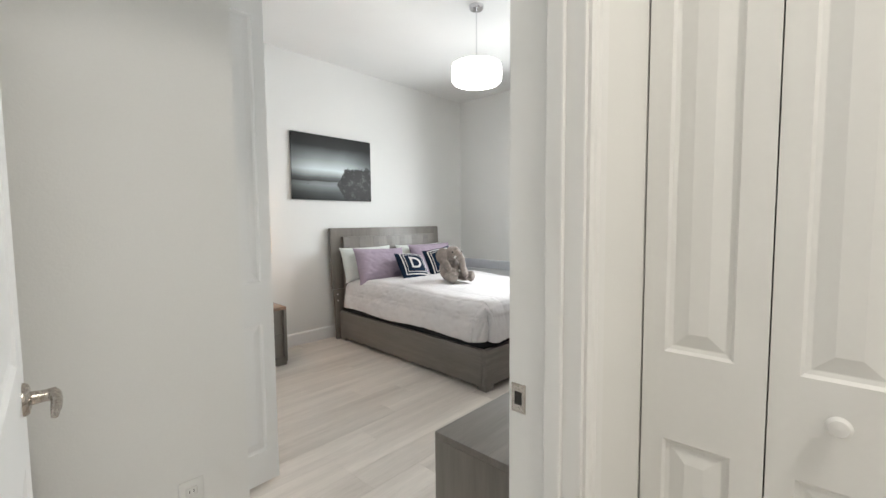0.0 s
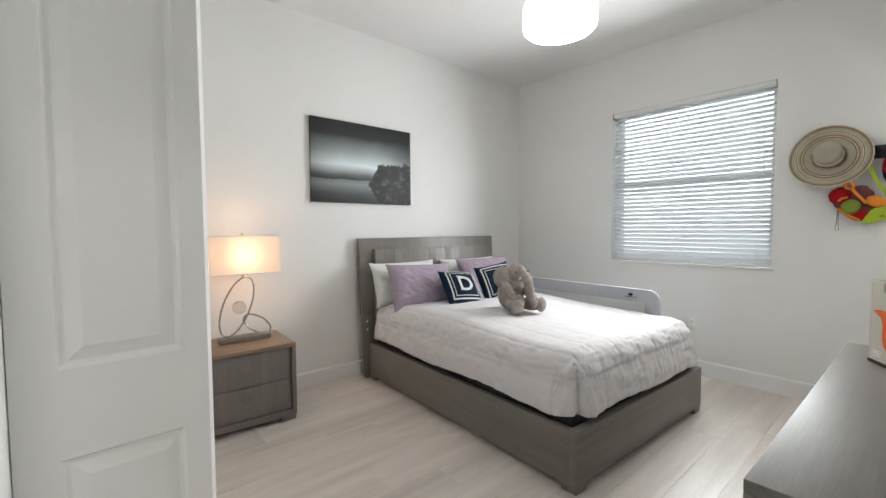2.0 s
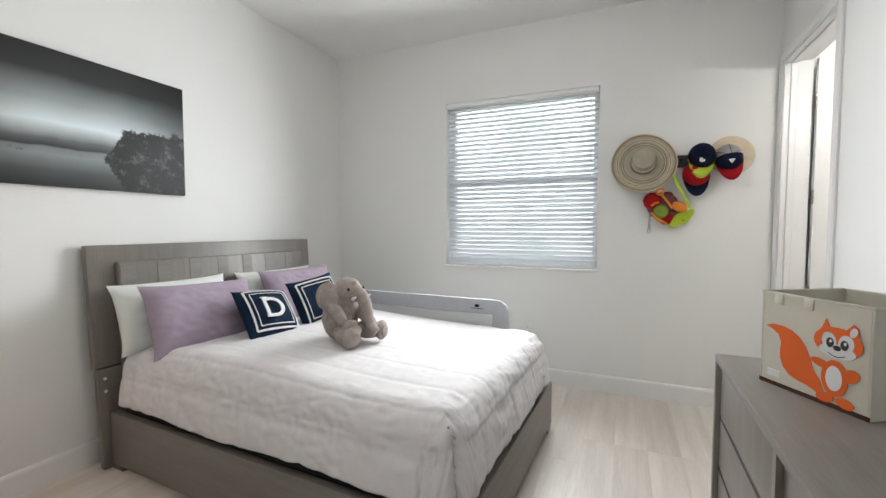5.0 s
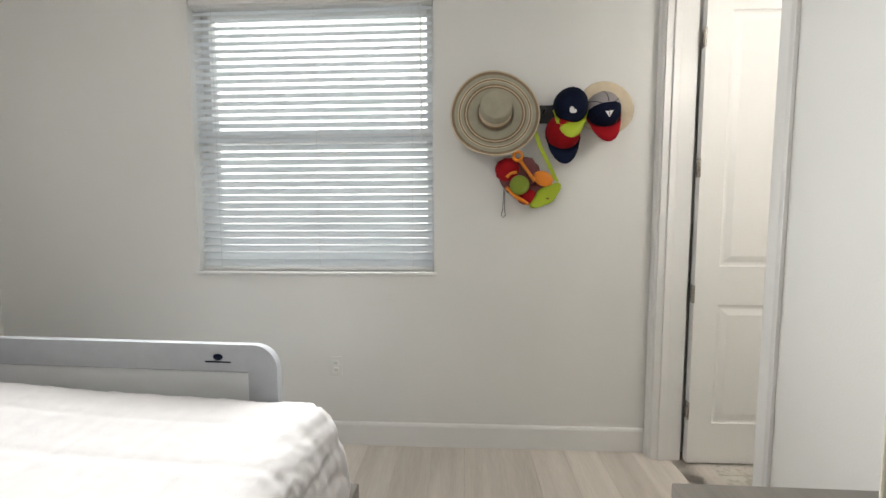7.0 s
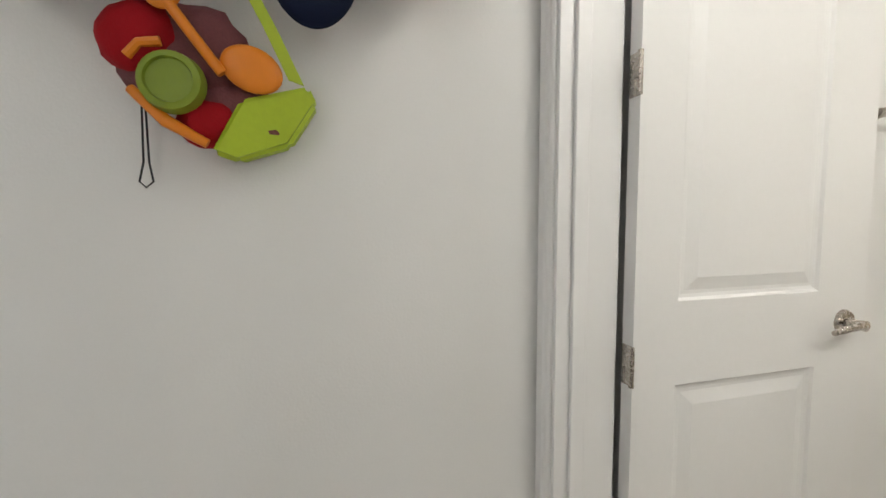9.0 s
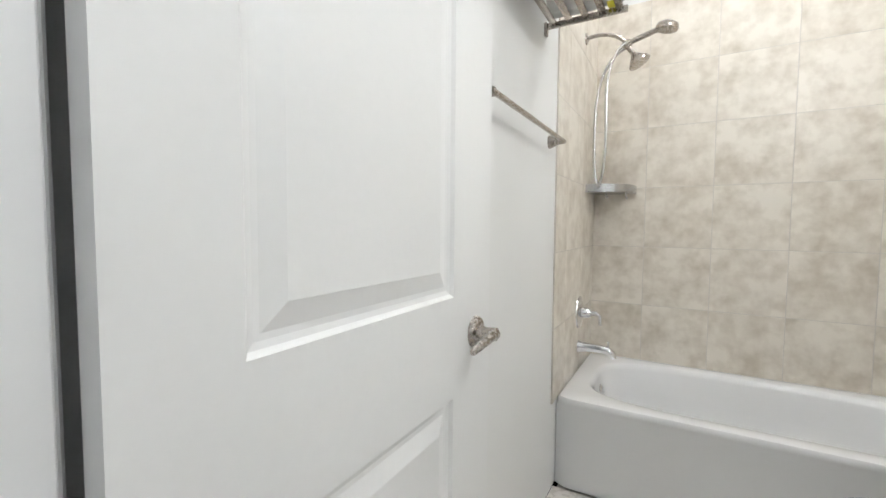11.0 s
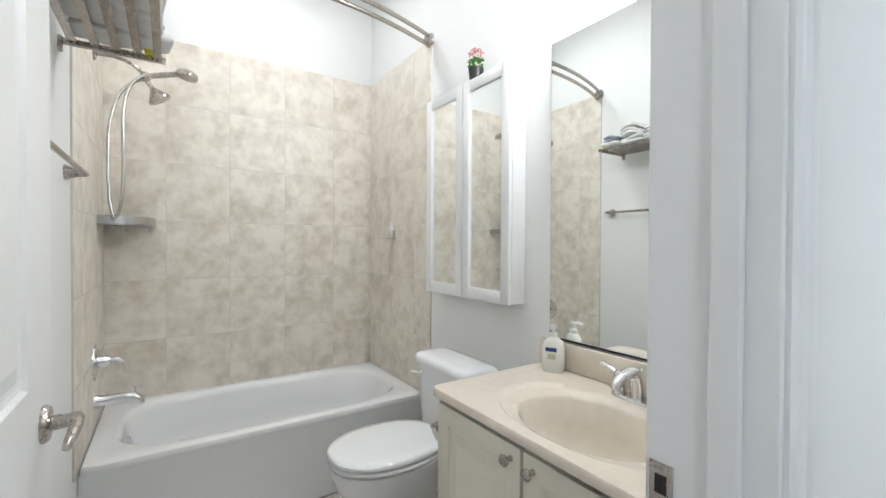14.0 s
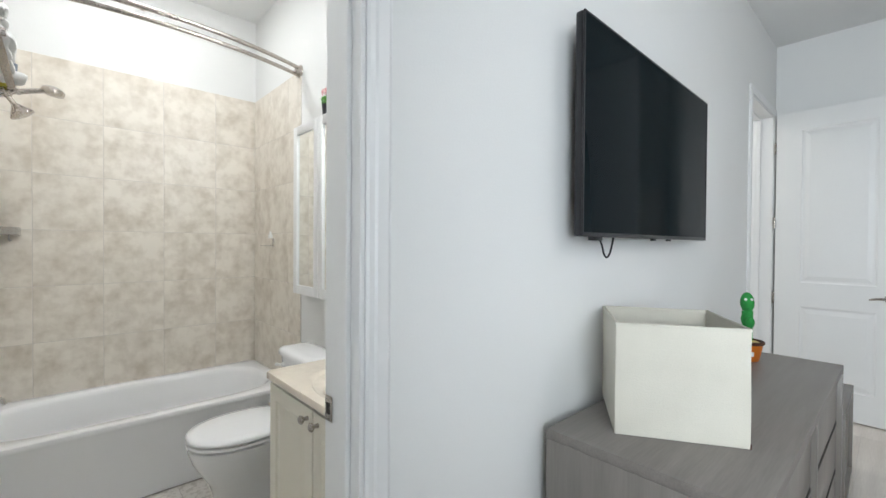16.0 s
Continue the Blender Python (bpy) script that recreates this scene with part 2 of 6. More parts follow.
def lake(n, l):
    """A printed night lake: a pale glow over the water, a dark wooded bank and its reflection. Local x 0..1, z 0..0.7."""
    co, sep = n.new("ShaderNodeTexCoord"), n.new("ShaderNodeSeparateXYZ")
    l.new(co.outputs["Object"], sep.inputs[0])

    def math_node(op, a, b=None, c=None):
        k = n.new("ShaderNodeMath")
        k.operation = op
        for i, v in enumerate((a, b, c)):
            if v is None:
                continue
            if isinstance(v, (int, float)):
                k.inputs[i].default_value = v
            else:
                l.new(v, k.inputs[i])
        return k.outputs[0]

    def smooth(v, a, b):
        k = n.new("ShaderNodeMapRange")
        k.interpolation_type = "SMOOTHSTEP"
        k.inputs["From Min"].default_value, k.inputs["From Max"].default_value = a, b
        l.new(v, k.inputs["Value"])
        return k.outputs[0]

    x, z = sep.outputs["X"], sep.outputs["Z"]
    ramp = n.new("ShaderNodeValToRGB")
    stops = ((0.0, 0.02), (0.12, 0.09), (0.23, 0.30), (0.275, 0.24), (0.29, 0.04), (0.34, 0.14), (0.46, 0.85), (0.62, 0.36), (0.82, 0.03), (1.0, 0.012))
    e = ramp.color_ramp.elements
    while len(e) < len(stops):
        e.new(0.5)
    for el, (p, v) in zip(e, stops):
        el.position, el.color = p, (v * 0.86, v * 0.97, v, 1)
    wob = n.new("ShaderNodeTexNoise")
    wob.inputs["Scale"].default_value = 5
    l.new(co.outputs["Object"], wob.inputs["Vector"])
    zz = math_node("MULTIPLY_ADD", z, 1 / 0.705, math_node("MULTIPLY_ADD", wob.outputs["Fac"], 0.05, -0.025))
    l.new(zz, ramp.inputs[0])
    side = math_node("ADD", math_node("MULTIPLY", math_node("ABSOLUTE", math_node("SUBTRACT", x, 0.42)), 1.5), 0.0)
    vig = math_node("SUBTRACT", 1.0, smooth(side, 0.2, 1.0))
    vig = math_node("MULTIPLY_ADD", vig, 0.8, 0.2)
    tree = n.new("ShaderNodeTexNoise")
    tree.inputs["Scale"].default_value, tree.inputs["Detail"].default_value, tree.inputs["Roughness"].default_value = 16, 8, 0.7
    l.new(co.outputs["Object"], tree.inputs["Vector"])
    up = math_node("ABSOLUTE", math_node("SUBTRACT", z, 0.17))
    edge = math_node("MULTIPLY", smooth(x, 0.5, 0.68), math_node("MULTIPLY_ADD", x, 0.06, 0.17))
    mask = math_node("ADD", math_node("SUBTRACT", edge, up), math_node("MULTIPLY_ADD", tree.outputs["Fac"], 0.24, -0.13))
    mask = smooth(mask, 0.0, 0.02)
    leafy = math_node("MULTIPLY", smooth(tree.outputs["Fac"], 0.5, 0.75), 0.12)
    dark = n.new("ShaderNodeMix")
    dark.data_type = "RGBA"
    l.new(mask, dark.inputs["Factor"])
    tone = n.new("ShaderNodeMix")
    tone.data_type, tone.blend_type = "RGBA", "MULTIPLY"
    tone.inputs["Factor"].default_value = 1
    l.new(ramp.outputs[0], tone.inputs["A"])
    l.new(vig, tone.inputs["B"])
    l.new(tone.outputs["Result"], dark.inputs["A"])
    grey = n.new("ShaderNodeCombineColor")
    for i in range(3):
        l.new(leafy, grey.inputs[i])
    l.new(grey.outputs[0], dark.inputs["B"])
    b = n.new("ShaderNodeBsdfPrincipled")
    b.inputs["Roughness"].default_value = 0.55
    l.new(dark.outputs["Result"], b.inputs["Base Color"])
    return b.outputs[0]


LAKE = shader("printed_lake_canvas", lake)


# ---- mesh helpers ----
def finish(name, bm, mat, smooth=False):
    me = bpy.data.meshes.new(name)
    bmesh.ops.recalc_face_normals(bm, faces=bm.faces)
    bm.to_mesh(me)
    bm.free()
    for m in (mat if isinstance(mat, (list, tuple)) else [mat]):
        me.materials.append(m)
    if smooth:
        me.polygons.foreach_set("use_smooth", [True] * len(me.polygons))
        me.set_sharp_from_angle(angle=radians(42))
    return me


def part(name, bm, mat, parent, label="", smooth=True):
    """One bmesh as one mesh object under a thing or a part."""
    ob = new(name, finish(name, bm, mat, smooth))
    ob.parent = parent
    if label:
        tagged(ob, label)
    return ob


def thing(name, at=(0, 0, 0), turn=0.0, label="", category="", group=""):
    ob = new(name)
    ob.empty_display_size = 0.1
    ob.matrix_basis = pose(*at, 0, 0, turn)
    return tagged(ob, label, category, group)


def structure(name, bm, mat, label="", category="", smooth=False):
    return tagged(new(name, finish(name, bm, mat, smooth)), label, category, kind="structure")


def box(bm, lo, hi, bevel=0.0, seg=2, m=None):
    """A box between two corners, with its edges rounded."""
    vs = [bm.verts.new((x, y, z)) for x in (lo[0], hi[0]) for y in (lo[1], hi[1]) for z in (lo[2], hi[2])]
    fs = [bm.faces.new([vs[i] for i in q]) for q in ((0, 1, 3, 2), (4, 6, 7, 5), (0, 4, 5, 1), (2, 3, 7, 6), (0, 2, 6, 4), (1, 5, 7, 3))]
    made = list(vs)
    if bevel:
        es = list({e for f in fs for e in f.edges})
        r = bmesh.ops.bevel(bm, geom=es, offset=bevel, segments=seg, affect="EDGES", profile=0.5)
        made = list({v for v in vs if v.is_valid} | set(r["verts"]))
    if m is not None:
        bmesh.ops.transform(bm, matrix=m, verts=made)
    return made


def slab(lo, hi, bevel=0.0, seg=2):
    bm = bmesh.new()
    box(bm, lo, hi, bevel, seg)
    return bm


def rings(bm, loops, close_ends=True, cyclic=False):
    """Skin between loops of points, each of the same length."""
    vl = [[bm.verts.new(p) for p in lp] for lp in loops]
    n = len(vl[0])
    pairs = list(zip(vl, vl[1:])) + ([(vl[-1], vl[0])] if cyclic else [])
    for a, b in pairs:
        for i in range(n):
            bm.faces.new((a[i], a[(i + 1) % n], b[(i + 1) % n], b[i]))
    if close_ends and not cyclic:
        bm.faces.new(vl[0][::-1])
        bm.faces.new(vl[-1])
    return vl


def lathe(bm, profile, n=28, m=None, caps=True):
    """A profile of (radius, height) turned about z."""
    loops = [[Vector((r * math.cos(2 * math.pi * i / n), r * math.sin(2 * math.pi * i / n), z)) for i in range(n)] for r, z in profile]
    if m is not None:
        loops = [[m @ p for p in lp] for lp in loops]
    return rings(bm, loops, caps)


def tube(bm, pts, r, n=10, cyclic=False, caps=True):
    """A round bar along points; r: one radius, or one for each point."""
    pts = [Vector(p) for p in pts]
    k = len(pts)
    loops, side = [], None
    for i, p in enumerate(pts):
        d = (pts[(i + 1) % k] - pts[i - 1]) if cyclic else (pts[min(i + 1, k - 1)] - pts[max(i - 1, 0)])
        d.normalize()
        if side is None:
            side = d.orthogonal().normalized()
        side = (side - d * side.dot(d)).normalized()
        up = d.cross(side)
        rr = r[i] if isinstance(r, (list, tuple)) else r
        loops.append([p + rr * (math.cos(2 * math.pi * j / n) * side + math.sin(2 * math.pi * j / n) * up) for j in range(n)])
    return rings(bm, loops, caps, cyclic)


def arc(a, b, c, k=16):
    """Points of a smooth bend from a to c, drawn towards b."""
    a, b, c = Vector(a), Vector(b), Vector(c)
    return [a * (1 - t) ** 2 + b * 2 * t * (1 - t) + c * t * t for t in (i / k for i in range(k + 1))]


def blob(bm, at, radii, turn=None, sub=3, wobble=0.0, freq=6.0):
    """A rounded, slightly uneven lump."""
    r = bmesh.ops.create_icosphere(bm, subdivisions=sub, radius=1.0)
    m = Matrix.Translation(at) @ (turn or Matrix()) @ Matrix.Diagonal((*radii, 1))
    for v in r["verts"]:
        if wobble:
            v.co *= 1 + wobble * noise.noise(v.co * freq + Vector(at) * 9)
        v.co = m @ v.co
    return r["verts"]


def panel_door(name, w, h, t, mat, parent, panels, groove=0.022, depth=0.009, label=""):
    """A moulded leaf in local x (width), y (thickness), z (height), with raised panels on both faces. panels: (x0, z0, x1, z1)."""
    bm = bmesh.new()
    xs = sorted({0, w, *[v for p in panels for v in (p[0], p[2])]})
    zs = sorted({0, h, *[v for p in panels for v in (p[1], p[3])]})
    for y, flip in ((0, 1), (t, -1)):
        inn = depth * flip
        for i in range(len(xs) - 1):
            for j in range(len(zs) - 1):
                x0, x1, z0, z1 = xs[i], xs[i + 1], zs[j], zs[j + 1]
                if not any(p[0] <= x0 + 1e-6 and p[2] >= x1 - 1e-6 and p[1] <= z0 + 1e-6 and p[3] >= z1 - 1e-6 for p in panels):
                    bm.faces.new([bm.verts.new(c) for c in ((x0, y, z0), (x1, y, z0), (x1, y, z1), (x0, y, z1))])
        for x0, z0, x1, z1 in panels:
            steps = ((0, 0), (0.006, inn * 0.75), (0.014, inn), (groove, inn), (groove + 0.03, inn * 0.1))
            loops = [[(x0 + d, y + k, z0 + d), (x1 - d, y + k, z0 + d), (x1 - d, y + k, z1 - d), (x0 + d, y + k, z1 - d)] for d, k in steps]
            vl = rings(bm, loops, False)
            bm.faces.new(vl[-1])
    for a, b in (((0, 0), (w, 0)), ((w, 0), (w, h)), ((w, h), (0, h)), ((0, h), (0, 0))):
        bm.faces.new([bm.verts.new(c) for c in ((a[0], 0, a[1]), (b[0], 0, b[1]), (b[0], t, b[1]), (a[0], t, a[1]))])
    bmesh.ops.remove_doubles(bm, verts=bm.verts, dist=0.0004)
    return part(name, bm, mat, parent, label, smooth=False)


# ---- the plan ----
XW, YH, ZC = 4.65, 4.46, 3.05          # window wall, head wall, ceiling
YC, YB = 0.775, 0.63                    # wall between bedroom and bath or hall: its two faces
XN, YA, XA = -0.31, 1.79, 0.40         # wall behind the entry door, face and corner of the closet block
BX, BY = 3.11, -1.895                  # bathroom: wall with the mirror, wall behind the tub
E0, E1 = -0.215, 0.555                  # entry opening
B0, B1 = 3.785, 4.582                    # bathroom opening
DH = 2.44                              # door openings
W0, W1, WZ0, WZ1 = 1.925, 3.25, 0.975, 2.465   # window
HX, HY = -1.0, -1.7                    # hall
CX = 0.852                              # hall closet front


def wall(name, boxes, label, mat=None):
    bm = bmesh.new()
    for lo, hi in boxes:
        box(bm, lo, hi)
    return structure(name, bm, mat or WALL, label, "wall")


T = 0.12
wall("wall_north", [((XA - T, YH, 0), (XW + 0.2, YH + T, ZC))], "smooth off-white painted bedroom wall behind the bed")
wall("wall_east", [((XW, BY - T, 0), (XW + 0.2, W0, ZC)), ((XW, W1, 0), (XW + 0.2, YH, ZC)),
                   ((XW, W0, 0), (XW + 0.2, W1, WZ0)), ((XW, W0, WZ1), (XW + 0.2, W1, ZC))],
     "smooth off-white painted wall with a window")
wall("wall_south", [((XN, YB, 0), (E0, YC, ZC)), ((E1, YB, 0), (B0, YC, ZC)), ((B1, YB, 0), (XW, YC, ZC)),
                    ((E0, YB, DH), (E1, YC, ZC)), ((B0, YB, DH), (B1, YC, ZC))],
     "smooth off-white painted wall with two door openings")
wall("wall_west", [((XN - T, YC, 0), (XN, YA, ZC))], "smooth off-white painted wall behind the entry door")
wall("wall_closet", [((XN - T, YA, 0), (XA, YA + T, ZC)), ((XA - T, YA + T, 0), (XA, 2.40, ZC)), ((XA - T, 3.30, 0), (XA, YH, ZC)),
                     ((XA - T, 2.40, DH), (XA, 3.30, ZC)), ((XA - 0.75, YA + T, 0), (XA - 0.7, YH, ZC))],
     "smooth off-white painted closet block with an opening")
wall("wall_bath_west", [((BX - T, BY, 0), (BX, YB, ZC))], "smooth white painted bathroom wall")
wall("wall_bath_south", [((BX - T, BY - T, 0), (XW, BY, ZC))], "smooth white painted bathroom wall above the tiles")
wall("wall_hall", [((HX - T, HY, 0), (HX, YB, ZC)), ((HX - T, HY - T, 0), (CX + 0.8, HY, ZC)), ((HX - T, YB, 0), (XN, YB + T, ZC)),
                   ((CX, HY, 0), (CX + T, -0.31, ZC)), ((CX, -0.31, 2.06), (CX + T, YB + 0.03, ZC)), ((CX + 0.7, HY, 0), (CX + 0.8, YB, ZC))],
     "smooth off-white painted hall wall")
bm = bmesh.new()
box(bm, (HX - T, BY - T, ZC), (XW + 0.2, YH + T, ZC + 0.1))
structure("ceiling", bm, CEIL, "flat white painted ceiling", "ceiling")

# trim: baseboards and door casings
def baseboard(a, b, n):
    """A board with a rounded top along the wall from a to b; n points into the room."""
    bm = bmesh.new()
    a, b, n = Vector((*a, 0)), Vector((*b, 0)), Vector((*n, 0))
    prof = ((0.0, 0.0), (0.015, 0.0), (0.015, 0.118), (0.011, 0.128), (0.004, 0.133), (0.0, 0.133))
    rings(bm, [[p + n * d + Vector((0, 0, z)) for d, z in prof] for p in (a, b)])
    return structure("baseboard", bm, TRIM, "white painted wooden baseboard with a rounded top", "baseboard")


baseboard((XA, YH), (XW, YH), (0, -1))
baseboard((XW, YC), (XW, YH - 0.016), (-1, 0))
baseboard((E1 + 0.07, YC), (B0 - 0.07, YC), (0, 1))
baseboard((XA, YA), (XA, 2.39), (1, 0))
baseboard((XA, 3.31), (XA, YH - 0.016), (1, 0))
baseboard((XN, YA), (XA, YA), (0, -1))
baseboard((XN, YC), (XN, YA), (1, 0))


def casing(x0, x1, y, out, name, h=DH):
    """Moulded trim round an opening in a wall of constant y; out: the way the trim faces."""
    w = 0.062
    bm = bmesh.new()
    prof = ((0, 0), (0, 0.009), (0.006, 0.013), (0.018, 0.013), (0.024, 0.017), (0.05, 0.017), (0.058, 0.012), (w, 0.011), (w, 0))
    def at(u, d, corner):
        sx, sz = corner
        x = (x0 - u) if sx < 0 else (x1 + u)
        return (x, y + out * d, (h + u) if sz else 0.0)
    rings(bm, [[at(u, d, c) for u, d in prof] for c in ((-1, 0), (-1, 1), (1, 1), (1, 0))])
    return structure(name, bm, TRIM, "white painted moulded door casing", "door casing")


def jamb(x0, x1, name, stop_y):
    bm = bmesh.new()
    t = 0.012
    box(bm, (x0, YB - 0.004, 0), (x0 + t, YC + 0.004, DH - t), 0.002)
    box(bm, (x1 - t, YB - 0.004, 0), (x1, YC + 0.004, DH - t), 0.002)
    box(bm, (x0, YB - 0.004, DH - t), (x1, YC + 0.004, DH), 0.002)
    s = 0.012
    box(bm, (x0 + t, stop_y, 0), (x0 + t + s, stop_y + 0.035, DH - t), 0.003)
    box(bm, (x1 - t - s, stop_y, 0), (x1 - t, stop_y + 0.035, DH - t), 0.003)
    box(bm, (x0 + t + s, stop_y, DH - t - s), (x1 - t - s, stop_y + 0.035, DH - t), 0.003)
    return structure(name, bm, TRIM, "white painted door frame with a stop", "door frame")


casing(E0, E1, YC, 1, "trim")
casing(E0, E1, YB, -1, "trim")
casing(B0, B1, YC, 1, "trim")
casing(B0, B1, YB, -1, "trim")
jamb(E0, E1, "door_frame", YB + 0.03)
jamb(B0, B1, "door_frame", YC - 0.065)

# this partition stands a little out of square with the others
SKEW = Matrix.Translation((3.8, YC, 0)) @ Matrix.Rotation(radians(-0.7), 4, "Z") @ Matrix.Translation((-3.8, -YC, 0))
for ob in list(scene.objects):
    if ob.name == "wall_south" or ob.name.startswith(("trim", "door_frame")) or ob.name == "baseboard.002":
        ob.matrix_basis = SKEW


# ---- doors ----
def lever(parent, x, z, y, out, side):
    """A lever handle on a leaf's face; side: the way the lever points along local x."""
    bm = bmesh.new()
    m = Matrix.Translation((x, y, z)) @ Matrix.Rotation(radians(-90 * out), 4, "X")
    lathe(bm, ((0.0, 0.0), (0.033, 0.0), (0.033, 0.004), (0.029, 0.010), (0.014, 0.013), (0.012, 0.03), (0.0135, 0.05), (0.0, 0.052)), 24, m, False)
    pts = [(x + side * d, y + out * (0.046 + 0.004 * math.sin(d * 30)), z + h) for d, h in ((0, 0), (0.02, 0.002), (0.05, 0.0), (0.08, -0.004), (0.105, -0.011))]
    tube(bm, pts, [0.0115, 0.0105, 0.0095, 0.0085, 0.006], 12)
    return part("door_handle", bm, NICKEL, parent, "brushed nickel lever handle")


def hinge(parent, z):
    bm = bmesh.new()
    tube(bm, [(-0.006, -0.004, z - 0.045), (-0.006, -0.004, z + 0.045)], 0.006, 10)
    box(bm, (-0.004, 0.002, z - 0.045), (-0.001, 0.03, z + 0.045))
    part("hinge", bm, NICKEL, parent, "nickel butt hinge")


def room_door(name, at, turn, w, label, left=0.165, right=0.145):
    d = tagged(thing(name, at, turn), label, "door")
    leaf = panel_door("leaf", w, 2.415, 0.035, DOORP, d, [(left, 0.215, w - right, 0.835), (left, 1.03, w - right, 2.265)])
    lever(leaf, w - 0.075, 0.945, 0.0, -1, -1)
    lever(leaf, w - 0.075, 0.945, 0.035, 1, -1)
    for z in (0.28, 0.89, 1.52, 2.14):
        hinge(d, z)
    return d


room_door("door_1", (E0 + 0.040, YC + 0.08, 0.012), 86.2, 0.745, "white two-panel bedroom door standing open, with a nickel lever")
room_door("door_2", (4.531, 0.602, 0.012), -89.3, 0.718, "white two-panel bathroom door standing open, with a nickel lever", 0.117, 0.168)


def strike(at, out):
    """A latch plate let into a jamb that faces along x."""
    s = thing("strike_plate", at, 0, "satin nickel latch plate let into the white door jamb", "strike plate")
    bm = bmesh.new()
    box(bm, (-0.001, -0.016, -0.029), (0.0015, 0.016, 0.029), 0.0006, 1)
    part("plate", bm, NICKEL, s)
    part("latch_hole", slab((0.0012, -0.008, -0.013), (0.0022, 0.008, 0.013)), HOLESHADE, s, "dark latch hole")
    for z in (-0.021, 0.021):
        bm = bmesh.new()
        lathe(bm, ((0, 0.0), (0.0035, 0.0), (0.003, 0.001), (0, 0.0012)), 10, Matrix.Translation((0.0012, 0, z)) @ Matrix.Rotation(radians(90), 4, "Y"), False)
        part("screw", bm, NICKEL, s)
    if out < 0:
        s.matrix_basis = pose(*at, 0, 0, 180)
    return s


strike((E1 - 0.0135 + 0.0, YC + 0.02, 0.955), -1)
strike((B0 + 0.0135, YB + 0.02, 0.955), 1)


def bifold(name, at, turn, w, h, label, knob=False):
    d = thing(name, at, turn, label, "closet door", "bifold closet doors")
    ml, mr = (0.045, 0.055) if w < 0.3 else (0.075, 0.055)
    leaf = panel_door("leaf", w, h, 0.03, DOORP, d, [(ml, 0.16, w - mr, 0.80), (ml, 1.0, w - mr, h - 0.13)], groove=0.016)
    if knob:
        bm = bmesh.new()
        lathe(bm, ((0, 0), (0.009, 0), (0.008, 0.012), (0.017, 0.02), (0.019, 0.027), (0.014, 0.034), (0, 0.036)), 20,
              Matrix.Translation((0.1, 0, 0.93)) @ Matrix.Rotation(radians(90), 4, "X"), False)
        part("knob", bm, TRIM, leaf, "round white knob")
    return d


for i in range(4):
    bifold("bifold_door", (CX + 0.008, YB + 0.0315 - i * 0.2315, 0.012), -90, 0.2285, 2.03, "white moulded bifold leaf closing the hall closet", i in (1, 2))
bifold("bifold_door", (XA + 0.002, 2.352, 0.02), 1.5, 0.365, 2.38, "white moulded bifold leaf folded open beside the closet")
bifold("bifold_door", (XA + 0.02, 3.06, 0.02), -34, 0.50, 2.38, "white moulded bifold leaf folded open at the closet's far side")
bifold("bifold_door", (XA + 0.04, 3.095, 0.02), -34, 0.50, 2.38, "white moulded bifold leaf folded back against another leaf")


# ---- window ----
def window():
    w = tagged(new("window_1"), "white double-hung window behind a venetian blind", "window", kind="structure")
    xf = XW + 0.115
    def bar(name, lo, hi):
        part(name, slab(lo, hi, 0.004), TRIM, w)
    bar("window_frame", (xf, W0, WZ0 + 0.02), (xf + 0.07, W0 + 0.045, WZ1))
    bar("window_frame", (xf, W1 - 0.045, WZ0 + 0.02), (xf + 0.07, W1, WZ1))
    bar("window_frame", (xf, W0 + 0.045, WZ1 - 0.045), (xf + 0.07, W1 - 0.045, WZ1))
    bar("window_frame", (xf, W0 + 0.045, WZ0 + 0.02), (xf + 0.07, W1 - 0.045, WZ0 + 0.075))
    bar("meeting_rail", (xf - 0.01, W0 + 0.045, 1.715), (xf + 0.06, W1 - 0.045, 1.765))
    bar("window_sill", (XW - 0.018, W0 - 0.012, WZ0), (xf + 0.07, W1 + 0.012, WZ0 + 0.018))
    for z0, z1 in ((WZ0 + 0.075, 1.715), (1.765, WZ1 - 0.045)):
        p = part("pane", slab((xf + 0.03, W0 + 0.045, z0), (xf + 0.034, W1 - 0.045, z1)), PANE, w, "clear window glass")
        p.visible_shadow = False


window()


